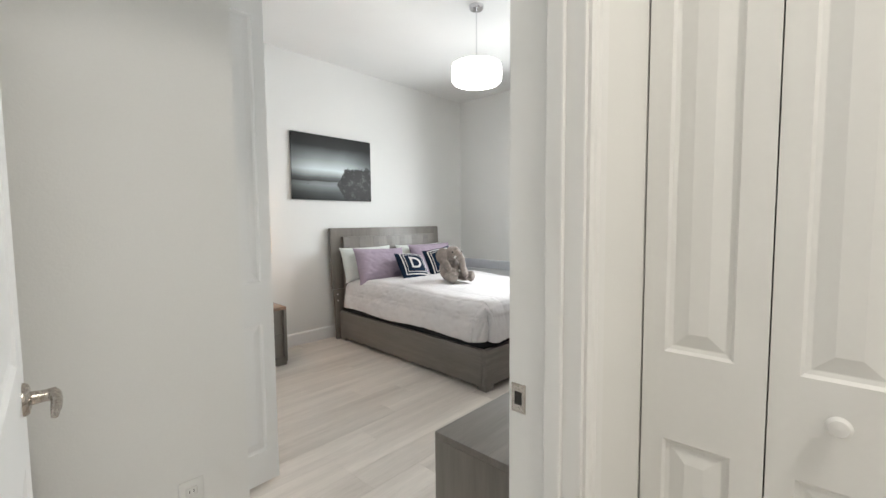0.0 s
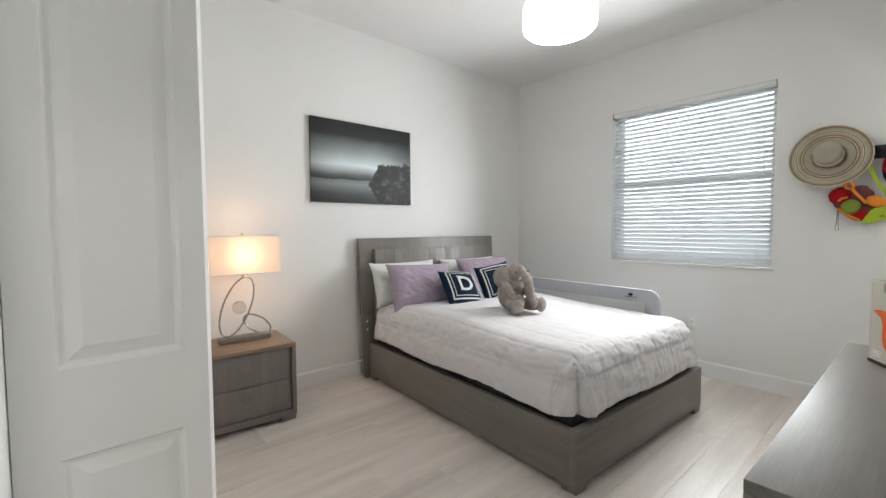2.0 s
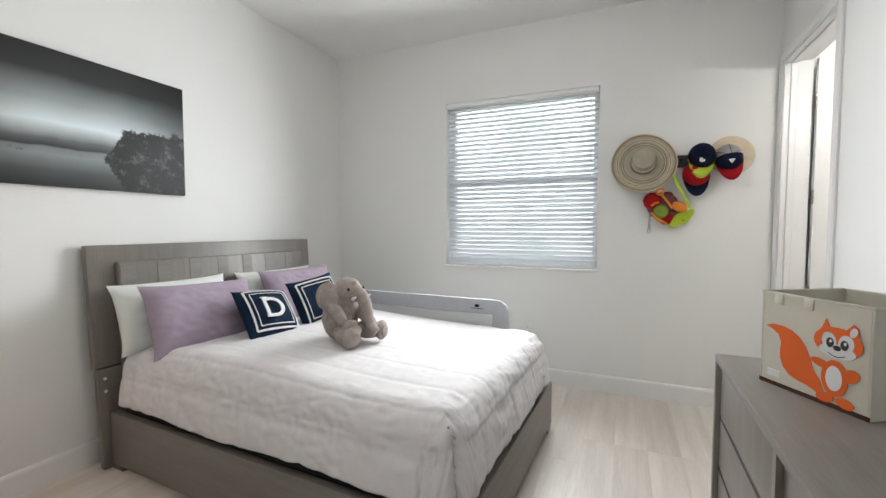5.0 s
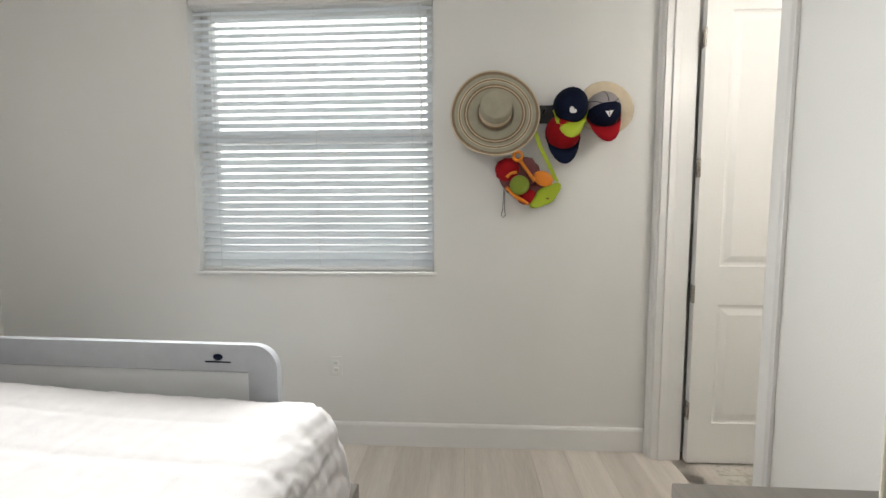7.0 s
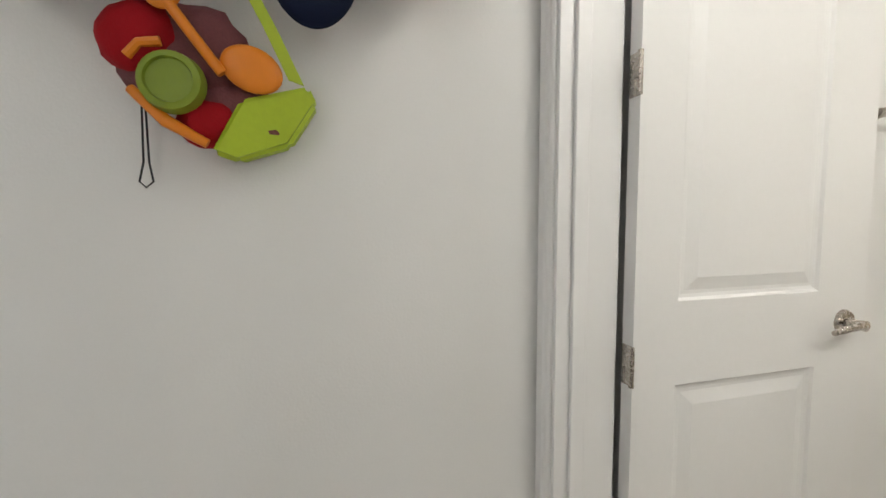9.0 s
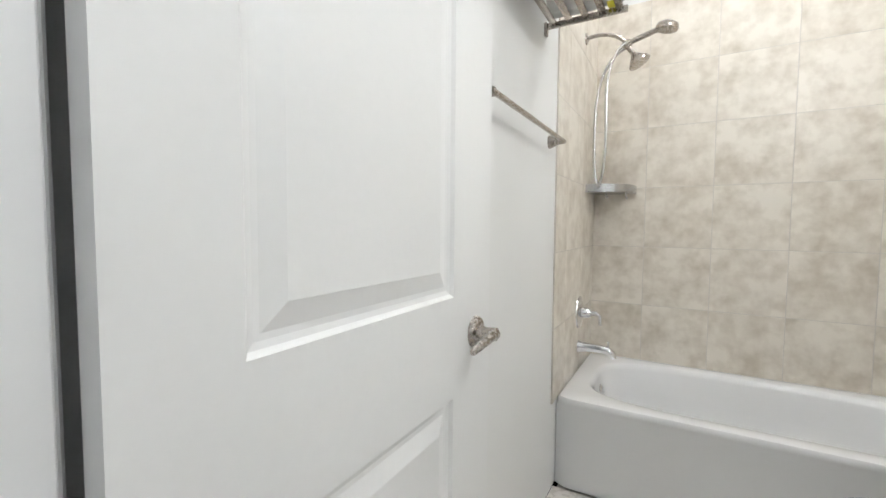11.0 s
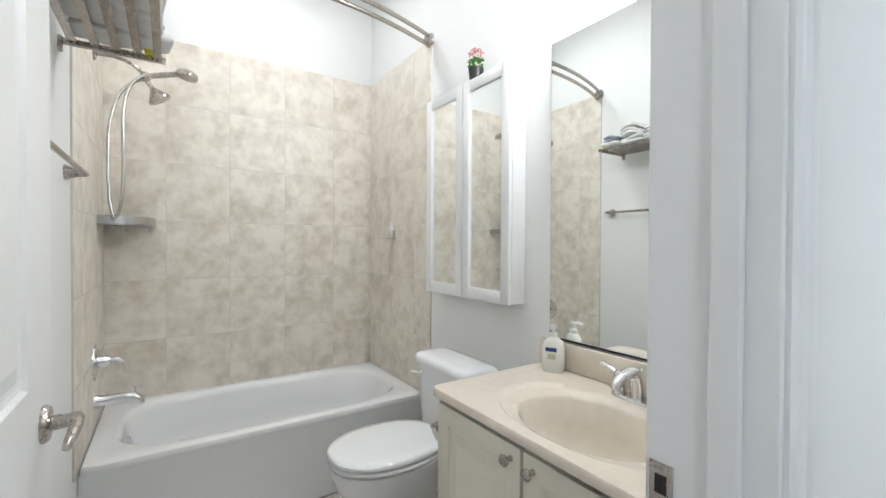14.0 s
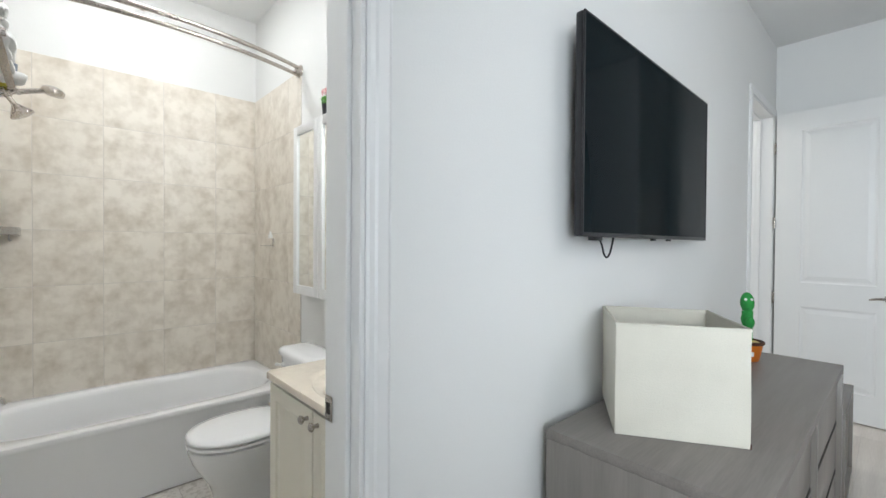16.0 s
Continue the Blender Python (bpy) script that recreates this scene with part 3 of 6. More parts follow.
def blind():
    b = thing("venetian_blind", (XW + 0.045, (W0 + W1) / 2, WZ0 + 0.018), 0, "white slatted venetian blind, lowered and nearly shut", "blind")
    half = (W1 - W0) / 2 - 0.008
    h = WZ1 - WZ0 - 0.02
    bm = bmesh.new()
    box(bm, (-0.045, -half, h - 0.036), (-0.033, half, h), 0.004)
    box(bm, (-0.03, -half, h - 0.045), (0.03, half, h - 0.002), 0.002)
    part("head_rail", bm, TRIM, b)
    bm = bmesh.new()
    box(bm, (-0.026, -half, 0.004), (0.026, half, 0.022), 0.006)
    part("bottom_rail", bm, TRIM, b)
    n = 35
    me = None
    for i in range(n):
        if me is None:
            bm = bmesh.new()
            prof = [(-0.025, -0.0035), (-0.013, 0.0), (0.0, 0.0014), (0.013, 0.0), (0.025, -0.0035)]
            loop = [(x, z + 0.0014) for x, z in prof] + [(x, z - 0.0014) for x, z in prof[::-1]]
            rings(bm, [[(x, y, z) for x, z in loop] for y in (-half + 0.002, half - 0.002)])
            me = finish("slat", bm, SLAT, True)
        s = new("slat", me)
        s.parent = b
        s.matrix_basis = pose(0, 0, 0.047 + i * (h - 0.105) / (n - 1), 0, -42 - 0.8 * math.sin(i * 1.7), 0)
    for y in (-half + 0.11, -0.02, half - 0.11):
        for x in (-0.024, 0.024):
            bm = bmesh.new()
            tube(bm, [(x, y, 0.02), (x, y, h - 0.05)], 0.0011, 5)
            part("ladder_cord", bm, COTTON, b)
    bm = bmesh.new()
    tube(bm, [(-0.04, -half + 0.06, h - 0.06), (-0.042, -half + 0.058, h - 0.75)], 0.0035, 8)
    part("tilt_wand", bm, WHITEP, b)


blind()

bm = bmesh.new()
rings(bm, [[(16, y, -1), (16.1, y, -1), (16.1, y, 14), (16, y, 14)] for y in (-16, 24)])
OUTSIDE = glow("hazy_daylight_backdrop", (0.92, 0.97, 1.0), 2.7)
nt = OUTSIDE.node_tree
tx, rp = nt.nodes.new("ShaderNodeTexNoise"), nt.nodes.new("ShaderNodeValToRGB")
tx.inputs["Scale"].default_value, tx.inputs["Detail"].default_value = 0.6, 6
tcx = nt.nodes.new("ShaderNodeTexCoord")
nt.links.new(tcx.outputs["Object"], tx.inputs["Vector"])
rp.color_ramp.elements[0].position, rp.color_ramp.elements[0].color = 0.38, (0.42, 0.52, 0.46, 1)
rp.color_ramp.elements[1].position, rp.color_ramp.elements[1].color = 0.56, (0.95, 0.98, 1.0, 1)
nt.links.new(tx.outputs["Fac"], rp.inputs[0])
nt.links.new(rp.outputs[0], nt.nodes["Principled BSDF"].inputs["Emission Color"])
structure("backdrop", bm, OUTSIDE, "bright hazy daylight with pale greenery outside the window", "backdrop")
structure("ground", slab((4.86, -16, -0.4), (16, 24, -0.3)), material("pale_ground", (0.4, 0.4, 0.36), 0.9, vary=0.2, scale=1), "pale ground outside the window", "ground")


# ---- bed ----
# the bed stands a little askew to the wall
BED = pose(2.315, 2.213, 0, 0, 0, -2.5) @ pose(-2.285, -2.185, 0)


def bed():
    x0, x1, y0 = 2.285, 3.805, 2.185
    b = thing("bed", (0, 0, 0), 0, "grey-brown wooden bed frame with a high panelled headboard", "bed")
    b.matrix_basis = BED
    yh = 4.285
    lean = Matrix.Translation((0, yh, 0)) @ Matrix.Rotation(radians(-3.7), 4, "X") @ Matrix.Translation((0, -yh, 0))
    h0, h1 = 2.237, 3.877
    hb = part("headboard", slab((h0, yh, 0.562), (h1, yh + 0.045, 1.238), 0.004), GREYWOOD, b)
    lower = part("headboard_base", slab((h0 + 0.012, yh + 0.002, 0.004), (h1 - 0.012, yh + 0.043, 0.556), 0.004), GREYWOOD, b)
    hp = part("headboard_panel", slab((h0 + 0.125, yh - 0.045, 0.40), (h1 - 0.125, yh - 0.001, 1.14), 0.008, 3), GREYWOOD, b,
              "raised grey-brown panel with glossy vertical grain")
    w = (h1 - h0 - 0.25) / 7
    for i in range(7):
        part("panel_strip", slab((h0 + 0.135 + i * w, yh - 0.0475, 0.45), (h0 + 0.115 + (i + 0.5) * w, yh - 0.0445, 1.131), 0.0006, 1), GREYTOP, hp)
    for x in (h0 + 0.045, h1 - 0.045):
        for z in (0.43, 0.50):
            bm = bmesh.new()
            lathe(bm, ((0, 0), (0.009, 0), (0.008, 0.003), (0, 0.004)), 14, Matrix.Translation((x, yh + 0.002, z)) @ Matrix.Rotation(radians(90), 4, "X"), False)
            part("bolt_cap", bm, WHITEP, lower, "small pale bolt cap")
    for ob in (hb, lower, hp):
        ob.matrix_basis = lean
    for x in (x0, x1 - 0.04):
        part("side_rail", slab((x, y0 + 0.05, 0.028), (x + 0.04, yh - 0.002, 0.318), 0.004), GREYRAIL, b)
    part("footboard", slab((x0, y0, 0.04), (x1, y0 + 0.05, 0.322), 0.004), GREYTOP, b)
    for x in (x0 + 0.002, x1 - 0.092):
        part("leg", slab((x, y0 + 0.004, 0.0), (x + 0.09, y0 + 0.094, 0.046), 0.003), GREYWOOD, b)
        part("leg", slab((x, 4.19, 0.0), (x + 0.09, 4.28, 0.046), 0.003), GREYWOOD, b)
    part("mattress_base", slab((x0 + 0.045, y0 + 0.06, 0.20), (x1 - 0.045, 4.23, 0.40), 0.01), BLACK, b, "black fabric mattress base")
    m = thing("mattress", (0, 0, 0.4), 0, "thick mattress on the bed frame, hidden by the quilt", "mattress")
    m.matrix_basis = BED @ pose(0, 0, 0.4)
    part("core", slab((x0 + 0.09, y0 + 0.10, 0.0), (x1 - 0.09, 4.22, 0.18), 0.06, 4), COTTON, m)


bed()


def quilt():
    """A quilted cover: cloth lengths beyond the mattress fall over its rounded edges."""
    x0, x1, y0, y1, top = 2.325, 3.80, 2.225, 4.20, 0.668
    q = thing("quilt", (0, 0, 0), 0, "rumpled white quilted bedspread hanging over the bed's sides", "quilt")
    q.matrix_basis = BED
    bm = bmesh.new()
    nx, ny = 210, 220
    L, r, rc = 0.315, 0.12, 0.13
    W, D = x1 - x0, y1 - y0

    def fold(p):
        """Outward reach and drop for a cloth length p beyond an edge that is rounded."""
        if p < -r:
            return p, 0.0
        a = min((p + r) / (r * 1.35), math.pi / 2)
        out, drop = r * math.sin(a) - r, r * (1 - math.cos(a))
        rest = p + r - r * 1.35 * math.pi / 2
        if rest > 0:
            drop += rest
            out += 0.03 * math.sin(min(1, rest / 0.2) * math.pi * 0.6)
        return out, drop

    def place(s, t):
        side = -1 if s < W / 2 else 1
        e = s if side < 0 else W - s
        a, b = rc - e, rc - t
        cx = rc if side < 0 else W - rc
        if a > 0 and b > 0:
            p = max(a, b)
            turn = 0.5 * (b / a) if a >= b else 1 - 0.5 * (a / b)
            turn *= math.pi / 2
            out, drop = fold(p - rc)
            k = min(1, drop / 0.18)
            tuck = math.exp(-((turn - 0.95) / 0.16) ** 2) * 0.035 - math.exp(-((turn - 0.55) / 0.25) ** 2) * 0.012
            reach = rc + out - tuck * k
            x, y = cx + side * math.cos(turn) * reach, rc - math.sin(turn) * reach
        elif a > 0:
            out, drop = fold(a - rc)
            x, y = cx + side * (rc + out), t
        elif b > 0:
            out, drop = fold(b - rc)
            x, y = s, -out
        else:
            x, y, drop = s, t, 0.0
        flat = max(0, 1 - drop / 0.06)
        z = top - drop
        z -= 0.02 * min(1, max(0, (s - 0.7) / 0.9)) * min(1, max(0, 1.25 - t))
        z += flat * (0.03 * math.exp(-((t - 1.25) / 0.4) ** 2) + 0.016 * noise.noise(Vector((s * 1.6, t * 1.6, 0))))
        if drop > 0.2:
            z += (drop - 0.2) * 0.10 * math.sin(s * 8 + t * 6)
        return Vector((x0 + x, y0 + y, z))

    def relief(s, t):
        ds, dt = abs((s + 0.07) % 0.2 - 0.1), abs((t + 0.03) % 0.2 - 0.1)
        edge = max(-min(s, W - s), -t)
        below = min(1, max(0, (edge + 0.12) / 0.12))
        h = (0.0025 + 0.0015 * below) * (1 - math.exp(-(ds / 0.014) ** 2)) + 0.0045 * (0.4 + 0.4 * below) * (1 - math.exp(-(dt / 0.016) ** 2))
        h += 0.004 * (0.3 + below) * noise.noise(Vector((s * 6, t * 50, 2))) * math.exp(-(ds / 0.05) ** 2)
        h += 0.003 * (0.3 + below) * noise.noise(Vector((s * 50, t * 6, 5))) * math.exp(-(dt / 0.05) ** 2)
        h += 0.012 * abs(noise.noise(Vector((s * 5 + t * 3, t * 6 - s * 2, 8)))) * (0.35 + 0.9 * below)
        h += 0.0035 * (0.3 + below) * abs(noise.noise(Vector((s * 24 + t * 9, t * 8 - s * 5, 6))))
        h += 0.004 * abs(noise.noise(Vector((s * 15 - t * 8, t * 14 + s * 6, 4)))) * (0.5 + below)
        return h

    grid = []
    for j in range(ny + 1):
        row = []
        t = -L + (D + L) * j / ny
        for i in range(nx + 1):
            s = -L + (W + 2 * L) * i / nx
            p = place(s, t)
            n = (place(s + 0.004, t) - p).cross(place(s, t + 0.004) - p)
            n = n.normalized() if n.length > 1e-9 else Vector((0, 0, 1))
            row.append(bm.verts.new(p + n * relief(s, t)))
        grid.append(row)
    for j in range(ny):
        for i in range(nx):
            bm.faces.new((grid[j][i], grid[j][i + 1], grid[j + 1][i + 1], grid[j + 1][i]))
    ob = part("cover", bm, COTTON, q)
    ob.data.polygons.foreach_set("use_smooth", [True] * len(ob.data.polygons))
    so = ob.modifiers.new("thick", "SOLIDIFY")
    so.thickness, so.offset = 0.010, -1


quilt()


def pillow(name, at, rot, w, h, t, mat, label, cat="pillow", seed=0, flange=0.0, crease=1.0):
    """A stuffed cushion standing in local x (width) and z (height)."""
    p = thing(name, at, 0, label, cat, "pillows on the bed")
    p.matrix_basis = pose(*at, *rot)
    bm = bmesh.new()
    n = 44
    sides = []
    for sgn in (1, -1):
        g = []
        for j in range(n + 1):
            row = []
            for i in range(n + 1):
                u, v = 2 * i / n - 1, 2 * j / n - 1
                th = ((1 - abs(u) ** 2.6) * (1 - abs(v) ** 2.6)) ** 0.55
                wob = noise.noise(Vector((u * 2 + seed, v * 2, sgn * 3))) * 0.014 + noise.noise(Vector((u * 6 + seed, v * 6, sgn))) * 0.004
                wob += 0.5 * crease * (abs(noise.noise(Vector((u * 3 + v * 4 + seed, v * 2 - u * 3, sgn)))) - 0.2) * 0.03 + 0.3 * crease * noise.noise(Vector((u * 13 - v * 5, v * 11 + seed, sgn))) * 0.004
                pin = 1 - 0.07 * (1 - abs(u) ** 3) * abs(v) ** 4
                pin2 = 1 - 0.07 * (1 - abs(v) ** 3) * abs(u) ** 4
                row.append(bm.verts.new((u * w / 2 * pin2, sgn * (t / 2 * th) + wob * th, v * h / 2 * pin + h / 2)))
            g.append(row)
        for j in range(n):
            for i in range(n):
                bm.faces.new((g[j][i], g[j][i + 1], g[j + 1][i + 1], g[j + 1][i]))
        sides.append(g)
    bmesh.ops.remove_doubles(bm, verts=bm.verts, dist=0.0005)
    part("cushion", bm, mat, p)
    if flange:
        bm = bmesh.new()
        pts = []
        for k in range(40):
            a = 2 * math.pi * k / 40
            c, s = math.cos(a), math.sin(a)
            e = 1 / max(abs(c), abs(s))
            pts.append((c * e * w / 2 * 0.985, 0, s * e * h / 2 * 0.985 + h / 2))
        tube(bm, pts, flange, 6, cyclic=True)
        part("piping", bm, mat, p)
    return p


pillow("pillow", (2.74, 4.15, 0.64), (-18, 0, -2), 0.70, 0.40, 0.2, PCASE, "plump white pillow leaning on the wooden headboard", seed=1)
pillow("pillow", (3.53, 4.12, 0.65), (-18, 0, -3), 0.72, 0.385, 0.2, PCASE, "plump white pillow leaning on the wooden headboard", seed=2)
pillow("pillow", (2.76, 3.93, 0.625), (-22, 2, -3), 0.68, 0.415, 0.17, LILAC, "lilac cotton pillow propped on a white pillow", seed=3)
pillow("pillow", (3.56, 3.91, 0.66), (-24, 0, -5), 0.68, 0.40, 0.17, LILAC, "lilac cotton pillow propped on a white pillow", seed=4)


def letter_cushion(at, rot, letter, label):
    p = pillow("cushion", at, rot, 0.36, 0.36, 0.12, NAVY, label, "cushion", 7, crease=0.15)
    for e, wd in ((0.138, 0.0055), (0.112, 0.003)):
        bm = bmesh.new()
        pts = [(-e, 0.18 - e), (e, 0.18 - e), (e, 0.18 + e), (-e, 0.18 + e)]

        def face_y(u, v):
            th = ((1 - abs(u / 0.18) ** 2.6) * (1 - abs(v / 0.18) ** 2.6)) ** 0.55
            return -0.065 * th - 0.011 * th - 0.003
        for k in range(4):
            a, c = pts[k], pts[(k + 1) % 4]
            for i in range(12):
                f0, f1 = i / 12, (i + 1) / 12
                q = []
                for f, off in ((f0, -wd), (f1, -wd), (f1, wd), (f0, wd)):
                    u = a[0] + (c[0] - a[0]) * f
                    v = a[1] + (c[1] - a[1]) * f
                    nx, nz = -(c[1] - a[1]), c[0] - a[0]
                    ln = math.hypot(nx, nz)
                    u, v = u + nx / ln * off, v + nz / ln * off
                    q.append(bm.verts.new((u, face_y(u, v - 0.18), v)))
                bm.faces.new(q)
        part("border", bm, THREAD, p, "white embroidered border")
    if not letter:
        return
    cu = bpy.data.curves.new("letter", "FONT")
    cu.body, cu.size, cu.align_x, cu.extrude, cu.bevel_depth = letter, 0.2, "CENTER", 0.002, 0.0015
    tmp = new("letter_shape", cu)
    bpy.context.view_layer.update()
    me = bpy.data.meshes.new_from_object(tmp.evaluated_get(bpy.context.evaluated_depsgraph_get()))
    bpy.data.objects.remove(tmp)
    me.materials.clear()
    me.materials.append(THREAD)
    ob = new("letter", me)
    ob.parent = p
    ob.matrix_basis = pose(0, -0.081, 0.11, 90, 0, 0)
    for z in (0.112, 0.247):
        part("letter_serif", slab((-0.07, -0.083, z - 0.002), (-0.02, -0.079, z + 0.006)), THREAD, p)


letter_cushion((2.945, 3.62, 0.668), (-42, 5, -10), "D", "navy cushion with white borders and a white letter D")
letter_cushion((3.34, 3.57, 0.668), (-26, -8, -15), "", "navy cushion with white borders, half hidden by a toy")


def elephant():
    bm = bmesh.new()
    face = Matrix.Rotation(radians(-12), 4, "Z")

    def lump(p, r, rx=0, ry=0, rz=0, w=0.05, slot=0):
        first = len(bm.faces)
        blob(bm, (face @ Vector(p))[:], r, face @ pose(0, 0, 0, rx, ry, rz), 3, w, 3)
        bm.faces.ensure_lookup_table()
        for f in bm.faces[first:]:
            f.material_index = slot

    lump((0, 0.04, 0.12), (0.11, 0.10, 0.135), -8)
    lump((0, 0.0, 0.21), (0.085, 0.08, 0.075))
    lump((0, -0.03, 0.295), (0.078, 0.084, 0.076))
    lump((0, -0.06, 0.33), (0.05, 0.045, 0.038))
    lump((0, -0.098, 0.285), (0.046, 0.04, 0.052))
    for s in (-1, 1):
        lump((s * 0.105, 0.018, 0.268), (0.072, 0.013, 0.084), -6, 0, s * 50, 0.12)
        lump((s * 0.112, 0.006, 0.262), (0.05, 0.009, 0.062), -6, 0, s * 50, 0.08)
        lump((s * 0.085, -0.09, 0.052), (0.05, 0.115, 0.05), 0, 0, s * 18)
        lump((s * 0.118, -0.185, 0.058), (0.054, 0.034, 0.058), 0, 0, s * 18)
        lump((s * 0.12, -0.212, 0.058), (0.038, 0.012, 0.04), 0, 0, s * 18)
        lump((s * 0.092, -0.045, 0.165), (0.036, 0.04, 0.085), -42, 0, s * -10)
        lump((s * 0.075, -0.125, 0.105), (0.036, 0.055, 0.036), -32, 0, s * -12)
        lump((s * 0.07, -0.165, 0.085), (0.037, 0.034, 0.036))
    pts = [Vector(p) for p in ((0, -0.09, 0.30), (0.004, -0.15, 0.265), (0.012, -0.172, 0.20), (0.02, -0.178, 0.14), (0.028, -0.195, 0.09), (0.038, -0.225, 0.065))]
    for _ in range(2):
        nxt = [pts[0]]
        for a, c in zip(pts, pts[1:]):
            nxt += [a * 0.75 + c * 0.25, a * 0.25 + c * 0.75]
        pts = nxt + [pts[-1]]
    k = len(pts)
    tube(bm, [face @ p for p in pts], [(0.042 - 0.018 * i / k) * (1 + 0.06 * math.sin(i * 1.9)) for i in range(k)], 16)
    tmp = new("plush_shape", finish("plush_shape", bm, PLUSH))
    rm = tmp.modifiers.new("skin", "REMESH")
    rm.mode, rm.voxel_size = "VOXEL", 0.0042
    sm = tmp.modifiers.new("soft", "SMOOTH")
    sm.factor, sm.iterations = 0.5, 2
    bpy.context.view_layer.update()
    me = bpy.data.meshes.new_from_object(tmp.evaluated_get(bpy.context.evaluated_depsgraph_get()))
    bpy.data.objects.remove(tmp)
    bm = bmesh.new()
    bm.from_mesh(me)
    for s in (-1, 1):
        lump((s * 0.05, -0.135, 0.262), (0.010, 0.028, 0.010), -25, 0, s * 18, 0, 1)
        lump((s * 0.058, -0.102, 0.312), (0.009, 0.008, 0.010), 0, 0, s * 30, 0, 2)
    ob = new("plush_elephant", finish("plush_elephant", bm, [PLUSH, THREAD, BLACK], True))
    ob.data.polygons.foreach_set("use_smooth", [True] * len(ob.data.polygons))
    ob.matrix_basis = pose(3.03, 3.2, 0.69) @ Matrix.Scale(0.97, 4)
    tagged(ob, "grey plush toy elephant sitting on the white quilt", "soft toy")


elephant()


def bed_guard():
    g = thing("bed_guard_rail", (0, 0, 0), 0, "grey fabric child guard rail along the mattress edge", "bed rail")
    g.matrix_basis = BED @ pose(3.832, 0, 0)
    bm = bmesh.new()
    y0, y1, zb, zt = 2.49, 4.0, 0.40, 0.826
    outer, r = [], 0.09
    for k in range(9):
        a = math.pi / 2 * k / 8
        outer.append((y0 + r - r * math.sin(a), zt - r + r * math.cos(a)))
    outer = [(y1, zt)] + outer + [(y0, zb)]
    inner = [(y1, zt - 0.105)] + [(max(y, y0 + 0.115), min(z, zt - 0.105)) for y, z in outer[1:-1]] + [(y0 + 0.115, zb)]
    rings(bm, [[(x, y, z) for x, y, z in ((-0.015, *a), (0.015, *a), (0.012, *b), (-0.012, *b))] for a, b in zip(outer, inner)])
    part("padded_border", bm, RAILF, g)
    part("mesh_panel", slab((-0.004, y0 + 0.11, zb), (0.004, y1, zt - 0.11)), MESHF, g, "pale see-through mesh panel")
    bm = bmesh.new()
    blob(bm, (-0.016, 2.72, 0.778), (0.002, 0.02, 0.012), None, 2)
    box(bm, (-0.0175, 2.67, 0.757), (-0.0155, 2.77, 0.761))
    part("printed_mark", bm, CAPNAVY, g, "small dark printed mark")


bed_guard()


# ---- case furniture ----
def nightstand(at):
    n = thing("nightstand", at, 0, "grey-brown two-drawer nightstand with a wood-grain top", "nightstand", "nightstands")
    w, d, h = 0.62, 0.46, 0.54
    part("tabletop", slab((0, 0, h - 0.028), (w, d, h), 0.003), WALNUT, n, "warm wood-grain top")
    for x in (0, w - 0.028):
        part("side_panel", slab((x, 0.0, 0.035), (x + 0.028, d, h - 0.028), 0.003), GREYWOOD, n)
    part("back_panel", slab((0.028, d - 0.012, 0.06), (w - 0.028, d, h - 0.028)), GREYWOOD, n)
    part("bottom_panel", slab((0.028, 0.0, 0.035), (w - 0.028, d - 0.012, 0.075), 0.002), GREYWOOD, n)
    for z0, z1 in ((0.079, 0.287), (0.292, 0.508)):
        dr = part("drawer", slab((0.032, 0.018, z0), (w - 0.032, d - 0.03, z1), 0.003), GREYWOOD, n)
        part("front_strip", slab((w * 0.44, 0.0145, z0 + 0.003), (w * 0.53, 0.0185, z1 - 0.003), 0.001, 1), GREYTOP, dr)
    for x in (0.0, w - 0.11):
        for y in (0.01, d - 0.06):
            part("foot", slab((x + 0.005, y, 0), (x + 0.105, y + 0.05, 0.036), 0.002), GREYWOOD, n)
    return n


WALNUT = material("warm_wood_top", (0.20, 0.13, 0.09), 0.38, vary=0.16, scale=4, fine=26, bump=0.015, stretch=(0.7, 8, 8), second=(0.26, 0.175, 0.125))
ns = nightstand((0.995, 3.985, 0))
ns.matrix_basis = pose(0.995, 3.985, 0, 0, 0, -2.5)
ns2 = copy_thing(ns, pose(1.525, 1.385, 0, 0, 0, 180))
tagged(ns2, "grey-brown two-drawer nightstand standing between door and dresser")
top2 = [c for c in ns2.children if c.name.startswith("tabletop")][0]
top2.data = top2.data.copy()
top2.data.materials[0] = GREYTOP
top2["label"] = "grey wood-grain top"


